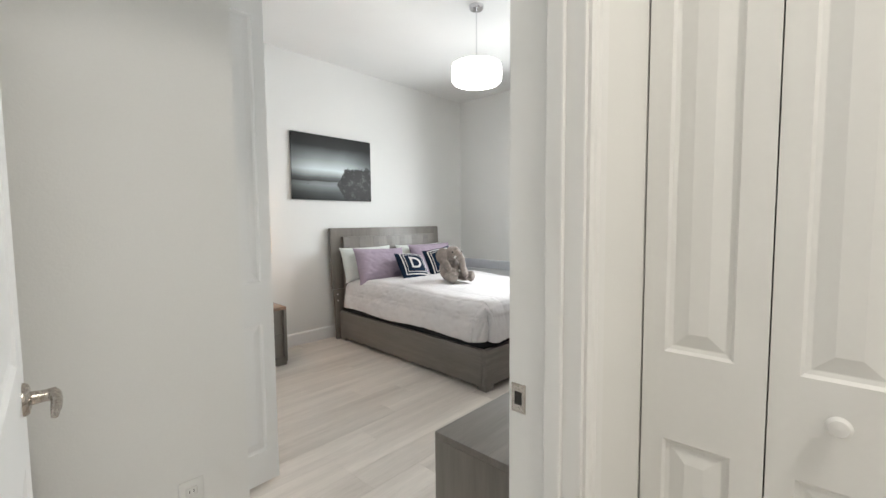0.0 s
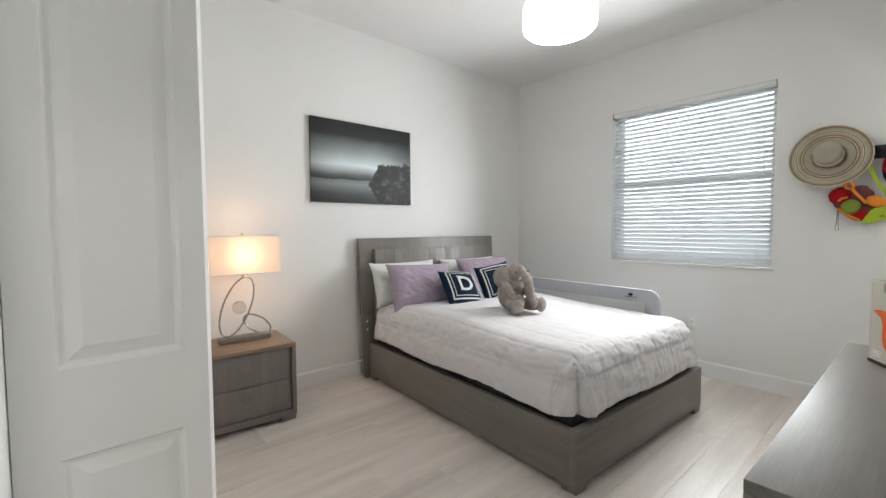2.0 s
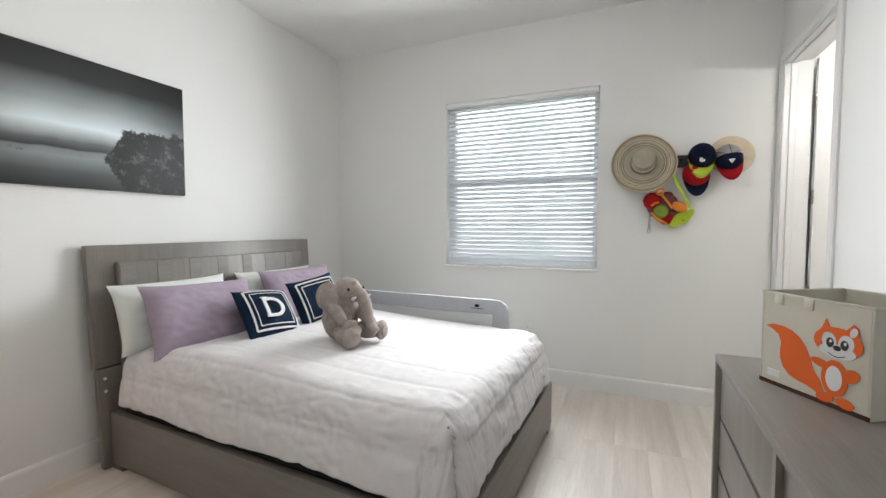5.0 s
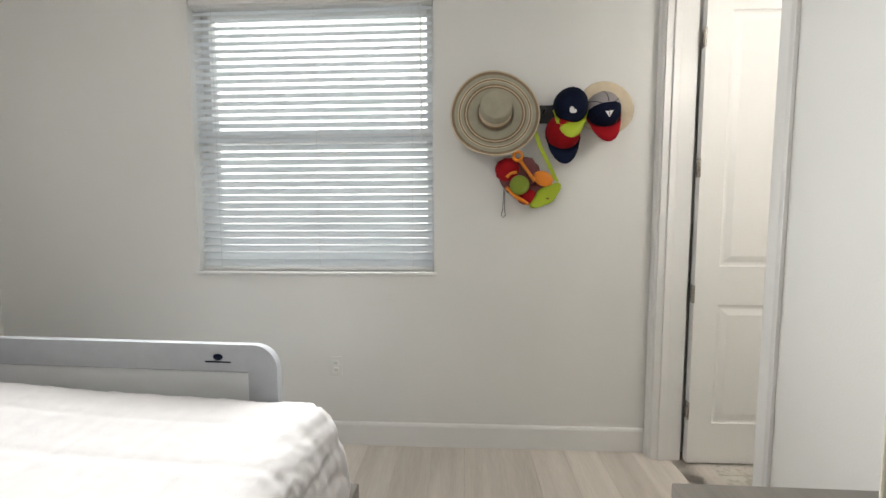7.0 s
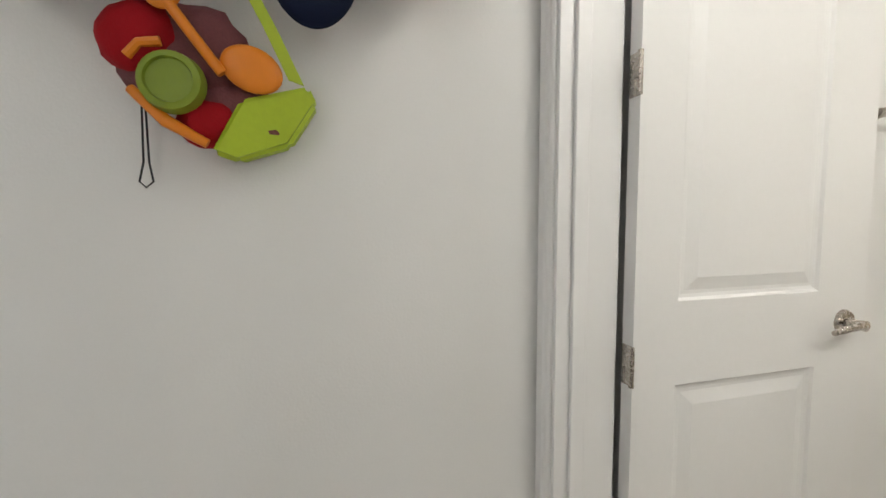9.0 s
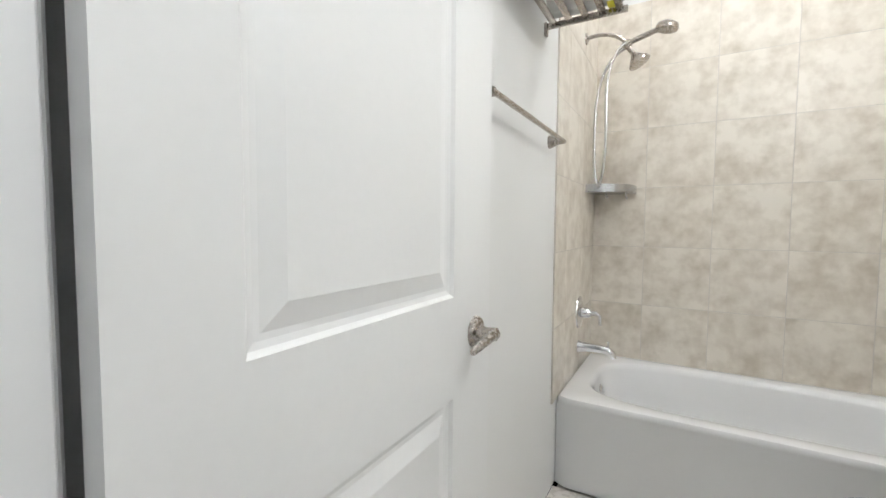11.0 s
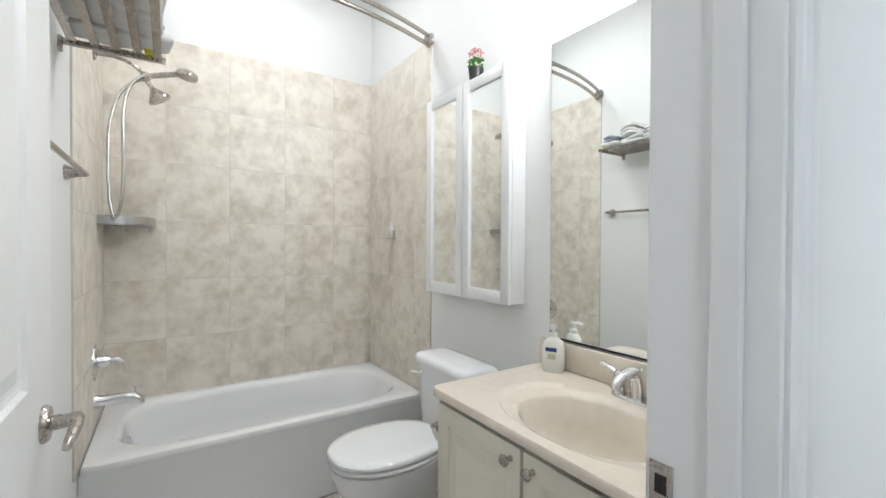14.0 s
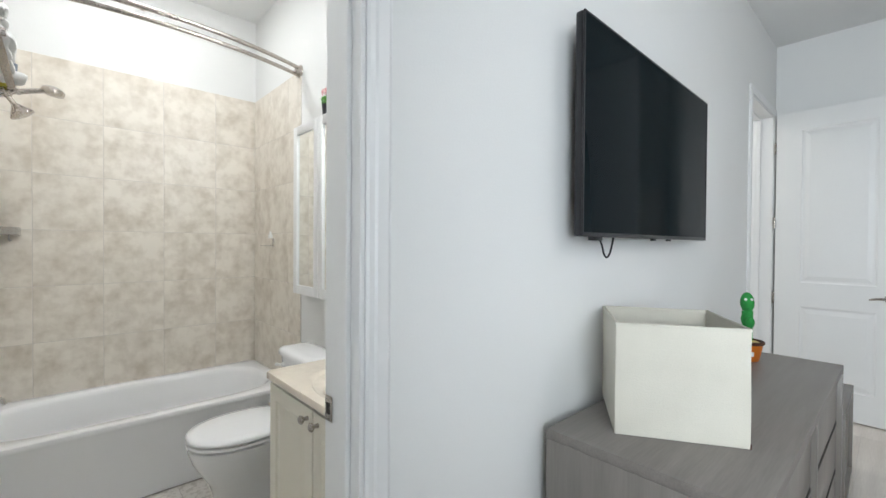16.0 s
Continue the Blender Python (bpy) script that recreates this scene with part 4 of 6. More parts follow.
def dresser():
    d = thing("dresser", (3.19, 1.356, 0), 179.2, "long grey-brown wooden dresser with plain drawers", "dresser")
    w, dp, h = 1.61, 0.53, 0.785
    part("tabletop", slab((0, 0, h - 0.03), (w, dp, h), 0.003), GREYTOP, d)
    for x in (0, w - 0.03):
        part("side_panel", slab((x, 0, 0.04), (x + 0.03, dp, h - 0.03), 0.003), GREYWOOD, d)
    part("back_panel", slab((0.03, dp - 0.012, 0.06), (w - 0.03, dp, h - 0.03)), GREYWOOD, d)
    part("bottom_panel", slab((0.03, 0.0, 0.04), (w - 0.03, dp - 0.012, 0.08), 0.002), GREYWOOD, d)
    part("divider", slab((w / 2 - 0.014, 0.004, 0.08), (w / 2 + 0.014, dp - 0.012, h - 0.03)), GREYWOOD, d)
    for x0, x1 in ((0.034, w / 2 - 0.018), (w / 2 + 0.018, w - 0.034)):
        for k in range(3):
            z0 = 0.085 + k * 0.2235
            dr = part("drawer", slab((x0, 0.02, z0), (x1, dp - 0.03, z0 + 0.2175), 0.003), GREYWOOD, d)
            # no groove is cut: a dark strip paints its shade along the drawer's top
            part("finger_groove", slab((x0 + 0.004, 0.018, z0 + 0.205), (x1 - 0.004, 0.0215, z0 + 0.2165)), HOLESHADE, dr)
    for x in (0.005, w - 0.125):
        for y in (0.01, dp - 0.07):
            part("foot", slab((x, y, 0), (x + 0.12, y + 0.06, 0.041), 0.002), GREYWOOD, d)


dresser()


# ---- table lamp ----
def table_lamp():
    l = thing("table_lamp", (1.365, 4.25, 0.54), -2.5, "table lamp with a rectangular linen shade and two metal rings", "table lamp")
    part("base", slab((-0.165, -0.045, 0.0), (0.165, 0.045, 0.035), 0.004), GREYWOOD, l, "grey wooden base bar")
    def ring(c, a, b, turn, r=0.0058):
        bm = bmesh.new()
        k = 56
        t = radians(turn)
        pts = []
        for i in range(k):
            u, v = a * math.cos(2 * math.pi * i / k), b * math.sin(2 * math.pi * i / k)
            pts.append((c[0] + u * math.cos(t) - v * math.sin(t), 0, c[1] + u * math.sin(t) + v * math.cos(t)))
        tube(bm, pts, r, 10, cyclic=True)
        return bm
    part("ring", ring((-0.045, 0.245), 0.215, 0.088, 69), NICKEL, l, "tall tilted oval metal ring")
    part("ring", ring((0.085, 0.105), 0.105, 0.052, -36), NICKEL, l, "small tilted oval metal ring")
    bm = bmesh.new()
    blob(bm, (-0.03, 0, 0.235), (0.045, 0.045, 0.045), None, 4)
    part("crystal_ball", bm, CRYSTAL, l, "clear crystal ball")
    bm = bmesh.new()
    tube(bm, [(0.0, 0, 0.445), (0.0, 0, 0.60)], 0.005, 10)
    lathe(bm, ((0, 0), (0.012, 0), (0.012, 0.012), (0.006, 0.02), (0, 0.02)), 16, Matrix.Translation((0, 0, 0.445)), False)
    part("stem", bm, NICKEL, l)
    bm = bmesh.new()
    lathe(bm, ((0.014, 0.535), (0.016, 0.56), (0.016, 0.575), (0.0, 0.58)), 14, None, False)
    part("bulb_socket", bm, WHITEP, l)
    bm = bmesh.new()
    w, d, z0, z1 = 0.222, 0.105, 0.478, 0.735
    out = [(-w, -d), (w, -d), (w, d), (-w, d)]
    for a in range(4):
        p, q = out[a], out[(a + 1) % 4]
        bm.faces.new([bm.verts.new(c) for c in ((*p, z0), (*q, z0), (q[0] * 0.985, q[1] * 0.985, z1), (p[0] * 0.985, p[1] * 0.985, z1))])
    bmesh.ops.remove_doubles(bm, verts=bm.verts, dist=0.001)
    sh = part("shade", bm, SHADE, l, "glowing cream linen shade", smooth=False)
    for z in (z0, z1):
        k = 1.0 if z == z0 else 0.985
        bm = bmesh.new()
        tube(bm, [(x * k, y * k, z) for x, y in out], 0.0035, 6, cyclic=True)
        part("shade_rim", bm, COTTON, sh)
    bm = bmesh.new()
    tube(bm, [(-w, 0, z1 - 0.015), (w, 0, z1 - 0.015)], 0.002, 6)
    lathe(bm, ((0, 0), (0.006, 0), (0.006, 0.02), (0.009, 0.028), (0, 0.038)), 14, Matrix.Translation((0, 0, z1 - 0.015)), False)
    part("finial", bm, NICKEL, l)


table_lamp()


def outlet(at, turn, label="white double power outlet on the wall"):
    o = thing("power_outlet", at, turn, label, "outlet", "power outlets")
    part("plate", slab((-0.035, -0.006, -0.057), (0.035, 0.0, 0.057), 0.003), WHITEP, o)
    for z in (-0.02, 0.02):
        s = part("socket", slab((-0.016, -0.0085, z - 0.014), (0.016, -0.005, z + 0.014), 0.004), WHITEP, o)
        bm = bmesh.new()
        for x in (-0.006, 0.006):
            box(bm, (x - 0.001, -0.0092, z - 0.003), (x + 0.001, -0.0084, z + 0.006))
        part("slots", bm, HOLESHADE, s)
    return o


outlet((0.223, YA, 0.45), 0)
outlet((0.896, YH, 0.48), 0)
outlet((XW, 2.482, 0.455), -90)
pl = thing("lamp_plug", (0.896, YH - 0.0095, 0.46), 0, "white plug with an amber cord hanging from the outlet", "plug")
part("plug_body", slab((-0.014, -0.035, -0.018), (0.014, 0.0, 0.018), 0.006), WHITEP, pl)
bm = bmesh.new()
tube(bm, arc((0, -0.03, -0.01), (0.02, -0.05, -0.10), (-0.045, -0.03, -0.11), 14) + arc((-0.045, -0.03, -0.11), (-0.03, -0.02, -0.09), (0.16, -0.02, -0.15), 12)[1:], 0.003, 8)
part("cord", bm, CORD, pl)
bm = bmesh.new()
tube(bm, [(-0.045, -0.022, -0.105), (-0.02, -0.024, -0.085), (0.03, -0.024, -0.055)], [0.008, 0.012, 0.006], 10)
part("cord_bundle", bm, CORD, pl)


# ---- picture, pendant, television ----
pic = thing("canvas_picture", (1.953, YH - 0.004, 1.546), 0, "stretched canvas print of a dark lake with trees", "picture")
part("canvas", slab((0, -0.028, 0), (1.005, 0, 0.698), 0.003), LAKE, pic)

pen = thing("pendant_lamp", (2.618, 2.537, ZC), 0, "white glass drum pendant lamp, switched on", "pendant lamp")
bm = bmesh.new()
lathe(bm, ((0.0, 0.0), (0.062, 0.0), (0.062, -0.012), (0.05, -0.028), (0.012, -0.032), (0.0, -0.032)), 32, None, False)
part("canopy", bm, CHROME, pen, "chrome ceiling canopy")
bm = bmesh.new()
tube(bm, [(0, 0, -0.03), (0, 0, -0.465)], 0.0055, 10)
part("rod", bm, CHROME, pen)
bm = bmesh.new()
lathe(bm, ((0.0, -0.618), (0.15, -0.618), (0.185, -0.613), (0.2, -0.6), (0.204, -0.58), (0.204, -0.49), (0.2, -0.472)), 48, None, False)
drum = part("drum_shade", bm, BULBGLOW, pen, "glowing white glass drum")
bm = bmesh.new()
lathe(bm, ((0.2, -0.4725), (0.185, -0.462), (0.0, -0.46)), 48, None, False)
part("drum_cap", bm, TRIM, drum, "opaque white top plate")
for z in (-0.492, -0.508, -0.524):
    bm = bmesh.new()
    tube(bm, [(0.2045 * math.cos(2 * math.pi * i / 48), 0.2045 * math.sin(2 * math.pi * i / 48), z) for i in range(48)], 0.002, 6, cyclic=True)
    part("glass_ridge", bm, WHITEP, drum)


def television():
    t = thing("television", (1.815, 0.872, 1.36), 0, "large flat black television on a wall mount", "television")
    w, h = 1.25, 0.70
    part("back_shell", slab((0.0, -0.03, 0.0), (w, -0.004, h), 0.006), BLACK, t)
    bm = bmesh.new()
    for lo, hi in (((0, -0.004, 0), (w, 0.002, 0.014)), ((0, -0.004, h - 0.007), (w, 0.002, h)), ((0, -0.004, 0.014), (0.007, 0.002, h - 0.007)),
                   ((w - 0.007, -0.004, 0.014), (w, 0.002, h - 0.007))):
        box(bm, lo, hi, 0.001, 1)
    part("bezel", bm, BLACK, t)
    part("screen", slab((0.007, -0.004, 0.014), (w - 0.007, 0.0, h - 0.007)), SCREEN, t, "dark glossy screen")
    part("wall_mount", slab((0.35, -0.068, 0.15), (0.88, -0.03, 0.5), 0.004), BLACK, t)
    part("foot_bracket", slab((w - 0.16, -0.035, -0.012), (w - 0.10, -0.012, 0.004), 0.003), BLACK, t)
    bm = bmesh.new()
    tube(bm, arc((w - 0.28, -0.03, 0.01), (w - 0.22, -0.02, -0.11), (w - 0.2, -0.03, -0.05), 14) + arc((w - 0.2, -0.03, -0.05), (w - 0.19, -0.03, -0.01), (w - 0.14, -0.03, 0.01), 10)[1:], 0.0035, 8)
    part("cable", bm, BLACK, t, "loop of black cable")
    for x in (0.45, 0.62):
        part("port_cap", slab((x, -0.026, -0.008), (x + 0.03, -0.012, 0.002), 0.002), BLACK, t)


television()


# ---- storage box and cactus toy ----
def storage_box():
    b = thing("storage_box", (3.068, 0.982, 0.785), 122.0, "open cream fabric storage cube with an orange squirrel picture", "storage box")
    s, h, t = 0.342, 0.325, 0.006
    # local x runs from the back corner to the front corner on the plain side; the picture is on the x = s side
    for nm, lo, hi in (("plain_side", (0, 0, 0), (s, t, h)), ("back_side", (0, t, 0), (t, s - t, h)), ("far_side", (0, s - t, 0), (s, s, h)),
                       ("picture_side", (s - t, t, 0), (s, s - t, h))):
        bm = bmesh.new()
        box(bm, lo, hi, 0.002, 1)
        bmesh.ops.subdivide_edges(bm, edges=[e for e in bm.edges if e.calc_length() > 0.15], cuts=7, use_grid_fill=True)
        for v in bm.verts:
            c = Vector((v.co.x * 7, v.co.y * 7, v.co.z * 6))
            k = 0.004 * noise.noise(c)
            v.co += Vector((k, k, 0)) * (1 if 0.02 < v.co.z < h - 0.01 else 0.2)
        part(nm, bm, LINEN, b)
    part("bottom", slab((t, t, 0), (s - t, s - t, 0.006)), BROWN, b)
    for lo, hi in (((-0.002, -0.002, h - 0.008), (s + 0.002, 0.008, h)), ((-0.002, s - 0.008, h - 0.008), (s + 0.002, s + 0.002, h)),
                   ((-0.002, 0.008, h - 0.008), (0.008, s - 0.008, h)), ((s - 0.008, 0.008, h - 0.008), (s + 0.002, s - 0.008, h))):
        part("hem", slab(lo, hi, 0.003), LINEN, b)
    part("dark_base_edge", slab((s - 0.001, 0, 0.0), (s + 0.002, s, 0.014)), BROWN, b)
    for y in (0.05, 0.15):
        part("tab", slab((s + 0.001, y, h - 0.04), (s + 0.005, y + 0.03, h - 0.005), 0.002), LINEN, b)
    part("sewn_label", slab((s + 0.001, 0.03, 0.03), (s + 0.003, 0.075, 0.055), 0.001, 1), THREAD, b)

    def flat(name, pts, mat, lift, parent):
        bm = bmesh.new()
        n = len(pts)
        lo = [bm.verts.new((s + 0.0005, y, z)) for y, z in pts]
        hi = [bm.verts.new((s + lift, y, z)) for y, z in pts]
        bm.faces.new(hi)
        for i in range(n):
            bm.faces.new((lo[i], lo[(i + 1) % n], hi[(i + 1) % n], hi[i]))
        return part(name, bm, mat, parent, smooth=False)
    def oval(cy, cz, ry, rz, a=0, k=24):
        c, d = math.cos(radians(a)), math.sin(radians(a))
        return [(cy + ry * math.cos(2 * math.pi * i / k) * c - rz * math.sin(2 * math.pi * i / k) * d,
                 cz + ry * math.cos(2 * math.pi * i / k) * d + rz * math.sin(2 * math.pi * i / k) * c) for i in range(k)]
    tail = [(0.020, 0.205), (0.045, 0.214), (0.080, 0.214), (0.112, 0.206), (0.140, 0.188), (0.160, 0.162), (0.176, 0.128), (0.186, 0.098),
            (0.206, 0.072), (0.218, 0.040), (0.212, 0.022), (0.190, 0.034), (0.166, 0.042), (0.136, 0.046), (0.108, 0.056), (0.086, 0.076),
            (0.074, 0.104), (0.074, 0.134), (0.076, 0.158), (0.066, 0.182), (0.044, 0.196)]
    flat("squirrel_tail", tail, ORANGEF, 0.0022, b)
    flat("squirrel_body", oval(0.247, 0.092, 0.038, 0.056), ORANGEF, 0.0024, b)
    flat("squirrel_arm", oval(0.206, 0.128, 0.030, 0.013, -12), ORANGEF, 0.0026, b)
    flat("squirrel_arm", oval(0.290, 0.112, 0.026, 0.019, 30), ORANGEF, 0.0026, b)
    flat("squirrel_head", oval(0.251, 0.202, 0.068, 0.046), ORANGEF, 0.0028, b)
    flat("squirrel_ear", [(0.198, 0.222), (0.232, 0.238), (0.218, 0.270)], ORANGEF, 0.0026, b)
    flat("squirrel_ear", [(0.268, 0.238), (0.310, 0.220), (0.306, 0.256), (0.292, 0.266)], ORANGEF, 0.0026, b)
    flat("squirrel_ear_lining", oval(0.294, 0.242, 0.009, 0.015, -20), THREAD, 0.0034, b)
    flat("squirrel_muzzle", oval(0.251, 0.176, 0.052, 0.021), THREAD, 0.0032, b)
    for y, tilt in ((0.228, 8), (0.276, -8)):
        flat("squirrel_eye", oval(y, 0.204, 0.021, 0.026, tilt), THREAD, 0.0035, b)
        flat("squirrel_pupil", oval(y + (0.004 if y < 0.25 else -0.004), 0.199, 0.011, 0.015), BLACK, 0.0041, b)
        flat("squirrel_glint", oval(y + (0.006 if y < 0.25 else -0.002), 0.204, 0.004, 0.005), THREAD, 0.0046, b)
        flat("squirrel_foot", oval(0.222 if y < 0.25 else 0.278, 0.026, 0.026, 0.015, 8 if y < 0.25 else -8), ORANGEF, 0.003, b)
    flat("squirrel_belly", oval(0.246, 0.092, 0.023, 0.038), THREAD, 0.0032, b)
    flat("squirrel_nose", oval(0.252, 0.186, 0.011, 0.008), BLACK, 0.0042, b)
    smile = [(0.226 + 0.05 * i / 12, 0.166 - 0.008 * math.sin(math.pi * i / 12)) for i in range(13)]
    flat("squirrel_smile", smile + [(y, z + 0.0025) for y, z in smile[::-1]], BLACK, 0.0038, b)


storage_box()


def cactus_toy():
    c = thing("cactus_toy", (1.815, 1.055, 0.785), 25, "green plush cactus toy in an orange-brown pot", "toy")
    bm = bmesh.new()
    lathe(bm, ((0.0, 0.0), (0.043, 0.0), (0.048, 0.006), (0.06, 0.07), (0.062, 0.085), (0.0, 0.085)), 36, None, False)
    part("pot", bm, CLAY, c)
    bm = bmesh.new()
    tube(bm, [(0.061 * math.cos(2 * math.pi * i / 36), 0.061 * math.sin(2 * math.pi * i / 36), 0.088) for i in range(36)], 0.0085, 10, cyclic=True)
    part("pot_rim", bm, BROWN, c, "dark brown felt rim")
    bm = bmesh.new()
    blob(bm, (0, 0, 0.084), (0.055, 0.055, 0.012), None, 3)
    part("soil", bm, YELLOW, c, "pale yellow felt filling")
    bm = bmesh.new()
    tube(bm, [(0, 0, 0.085), (0.002, 0, 0.14), (0.0, 0, 0.2), (-0.006, 0, 0.235)], [0.02, 0.021, 0.022, 0.024], 18)
    blob(bm, (-0.01, 0, 0.275), (0.031, 0.029, 0.05), pose(0, 0, 0, 0, -10, 0), 3)
    for s, z in ((-1, 0.19), (1, 0.185)):
        blob(bm, (s * 0.036, 0, z), (0.021, 0.019, 0.03), pose(0, 0, 0, 0, s * 20, 0), 3)
        tube(bm, [(0, 0, z - 0.03), (s * 0.02, 0, z - 0.025), (s * 0.036, 0, z - 0.008)], [0.013, 0.014, 0.015], 12)
    body = part("cactus", bm, CACTUS, c)
    for y in (-0.012, 0.012):
        bm = bmesh.new()
        blob(bm, (0.013, y - 0.0, 0.292), (0.007, 0.007, 0.007), None, 2)
        part("eye", bm, THREAD, body)
    bm = bmesh.new()
    box(bm, (0.058, -0.012, 0.03), (0.062, 0.012, 0.05), 0.001, 1)
    part("tag", bm, THREAD, c, "small white sewn tag")


cactus_toy()


# ---- hats and toys on the wall rack ----
def round_hat(name, at, lean, r, crown_r, crown_h, bands, label, wavy=0.012):
    """A brimmed hat hung flat on the wall; its crown points into the room."""
    h = thing(name, at, 0, label, "hat", "hats on the wall")
    h.matrix_basis = pose(*at, 0, -90, 0) @ pose(0, 0, 0, lean, 12, 0)
    mats = list(dict.fromkeys(m for _, m in bands))

    start = crown_r
    bm = bmesh.new()
    k = 56
    def ring_at(rr, z):
        w = wavy * (rr / r) ** 3 if rr > crown_r else 0
        return [(rr * math.cos(2 * math.pi * i / k), rr * math.sin(2 * math.pi * i / k),
                 z + w * (math.sin(4 * math.pi * i / k + 1) + 0.5 * math.sin(6 * math.pi * i / k))) for i in range(k)]
    for edge, m in bands:
        n0 = len(bm.faces)
        steps = [start + (edge * r - start) * j / 3 for j in range(4)]
        rings(bm, [ring_at(rr, 0.012 + 0.012 * ((rr - crown_r) / r) ** 2) for rr in steps], False)
        bm.faces.ensure_lookup_table()
        for f in bm.faces[n0:]:
            f.material_index = mats.index(m)
        start = edge * r
    bmesh.ops.remove_doubles(bm, verts=bm.verts, dist=0.0003)
    brim = part("brim", bm, mats, h)
    so = brim.modifiers.new("thick", "SOLIDIFY")
    so.thickness = 0.004
    zs = [(1.0, 0.012), (0.97, 0.25), (0.94, 0.5), (0.92, 0.75), (0.85, 0.93), (0.62, 1.0), (0.0, 0.97)]
    bm = bmesh.new()
    loops = [ring_at(max(0.0005, crown_r * a), 0.012 + crown_h * (b if i else 0.0)) for i, (a, b) in enumerate(zs)]
    for i, (a, b) in enumerate(zip(loops, loops[1:])):
        n0 = len(bm.faces)
        rings(bm, [a, b], False)
        bm.faces.ensure_lookup_table()
        for f in bm.faces[n0:]:
            f.material_index = (1, 2, 0, 0, 0, 0)[i] % len(mats)
    bmesh.ops.remove_doubles(bm, verts=bm.verts, dist=0.0003)
    part("crown", bm, mats, h)
    return h


rk = thing("hat_rack", (XW, 1.225, 1.825), 0, "dark wall rack with pegs behind the hats", "wall rack")
part("rack_board", slab((-0.018, -0.18, -0.045), (0, 0.18, 0.045), 0.003), BLACK, rk)
for y in (-0.14, -0.01, 0.13):
    bm = bmesh.new()
    tube(bm, [(-0.015, y, 0), (-0.06, y, 0.004), (-0.075, y, 0.015)], 0.007, 10)
    part("peg", bm, BLACK, rk)
round_hat("straw_hat", (XW - 0.055, 1.605, 1.815), 0, 0.228, 0.086, 0.12,
          ((0.60, STRAWC), (0.64, STRAWB), (0.66, STRAWA), (0.70, STRAWB), (0.76, STRAWC), (0.78, STRAWA), (0.81, STRAWB), (0.83, STRAWA), (0.91, STRAWC), (0.97, STRAWB), (1.0, STRAWA)), "wide-brimmed striped straw hat hanging on the wall")
round_hat("straw_hat", (XW - 0.03, 1.045, 1.84), 0, 0.142, 0.06, 0.03, ((0.7, STRAWA), (0.9, STRAWA), (1.0, STRAWA)), "small pale straw hat behind a cap", 0.005)


def cap(at, turn, mats, label, r=0.082, front=None):
    """A baseball cap hung by its strap: the crown bulges into the room, the bill points down."""
    c = thing("baseball_cap", at, 0, label, "cap", "hats on the wall")
    c.matrix_basis = pose(*at, 0, 0, 0) @ pose(0, 0, 0, turn, 0, 0)
    crown, bill, panel = mats
    bm = bmesh.new()
    n, k = 9, 32
    loops = []
    for j in range(n + 1):
        a = math.pi / 2 * j / n
        rr, d = max(0.0006, r * math.cos(a) ** 0.8), -0.105 * math.sin(a)
        loops.append([(d, rr * math.cos(2 * math.pi * i / k), rr * 1.08 * math.sin(2 * math.pi * i / k)) for i in range(k)])
    rings(bm, loops, False)
    bmesh.ops.bisect_plane(bm, geom=bm.verts[:] + bm.edges[:] + bm.faces[:], plane_co=(0, 0, -0.006), plane_no=(0.25, 0, 1), dist=0.0002)
    bm.faces.ensure_lookup_table()
    for f in bm.faces:
        c0 = f.calc_center_median()
        f.material_index = 1 if c0.z + 0.25 * c0.x < -0.006 else 0
    cr = part("crown", bm, [crown, panel], c)
    so = cr.modifiers.new("thick", "SOLIDIFY")
    so.thickness = 0.003
    bm = bmesh.new()
    blob(bm, (-0.106, 0, 0), (0.005, 0.008, 0.008), None, 2)
    part("button", bm, panel, c)
    for a in (90, 210, 330, 30, 150, 270):
        bm = bmesh.new()
        pts = []
        for j in range(8):
            b = math.pi / 2 * j / 8
            rr, d = r * math.cos(b) ** 0.8, -0.105 * math.sin(b)
            pts.append((d - 0.001, rr * math.cos(radians(a)), rr * 1.08 * math.sin(radians(a))))
        tube(bm, pts, 0.0016, 5)
        part("seam", bm, panel, c)
    bm = bmesh.new()
    top, bot = [], []
    for j in range(17):
        u = j / 8 - 1
        y = u * r * 0.97
        zi = -math.sqrt(max(0, r * r - y * y)) * 1.02
        zo = zi - 0.075 * (1 - u * u) ** 0.55
        x = -0.02 - 0.05 * (1 - u * u)
        top.append(((x + 0.012, y, zi), (x - 0.002, y, (zi + zo) / 2), (x - 0.006, y, zo)))
    g = [[bm.verts.new(p) for p in row] for row in top]
    for a, b in zip(g, g[1:]):
        for i in range(2):
            bm.faces.new((a[i], a[i + 1], b[i + 1], b[i]))
    bl = part("bill", bm, bill, c)
    so = bl.modifiers.new("thick", "SOLIDIFY")
    so.thickness = 0.004
    if front:
        bm = bmesh.new()
        bm.faces.new([bm.verts.new(p) for p in front])
        r2 = bmesh.ops.extrude_face_region(bm, geom=list(bm.faces))
        for v in [v for v in r2["geom"] if isinstance(v, bmesh.types.BMVert)]:
            v.co.x -= 0.003
        part("emblem", bm, THREAD, c, "small white emblem")
    return c


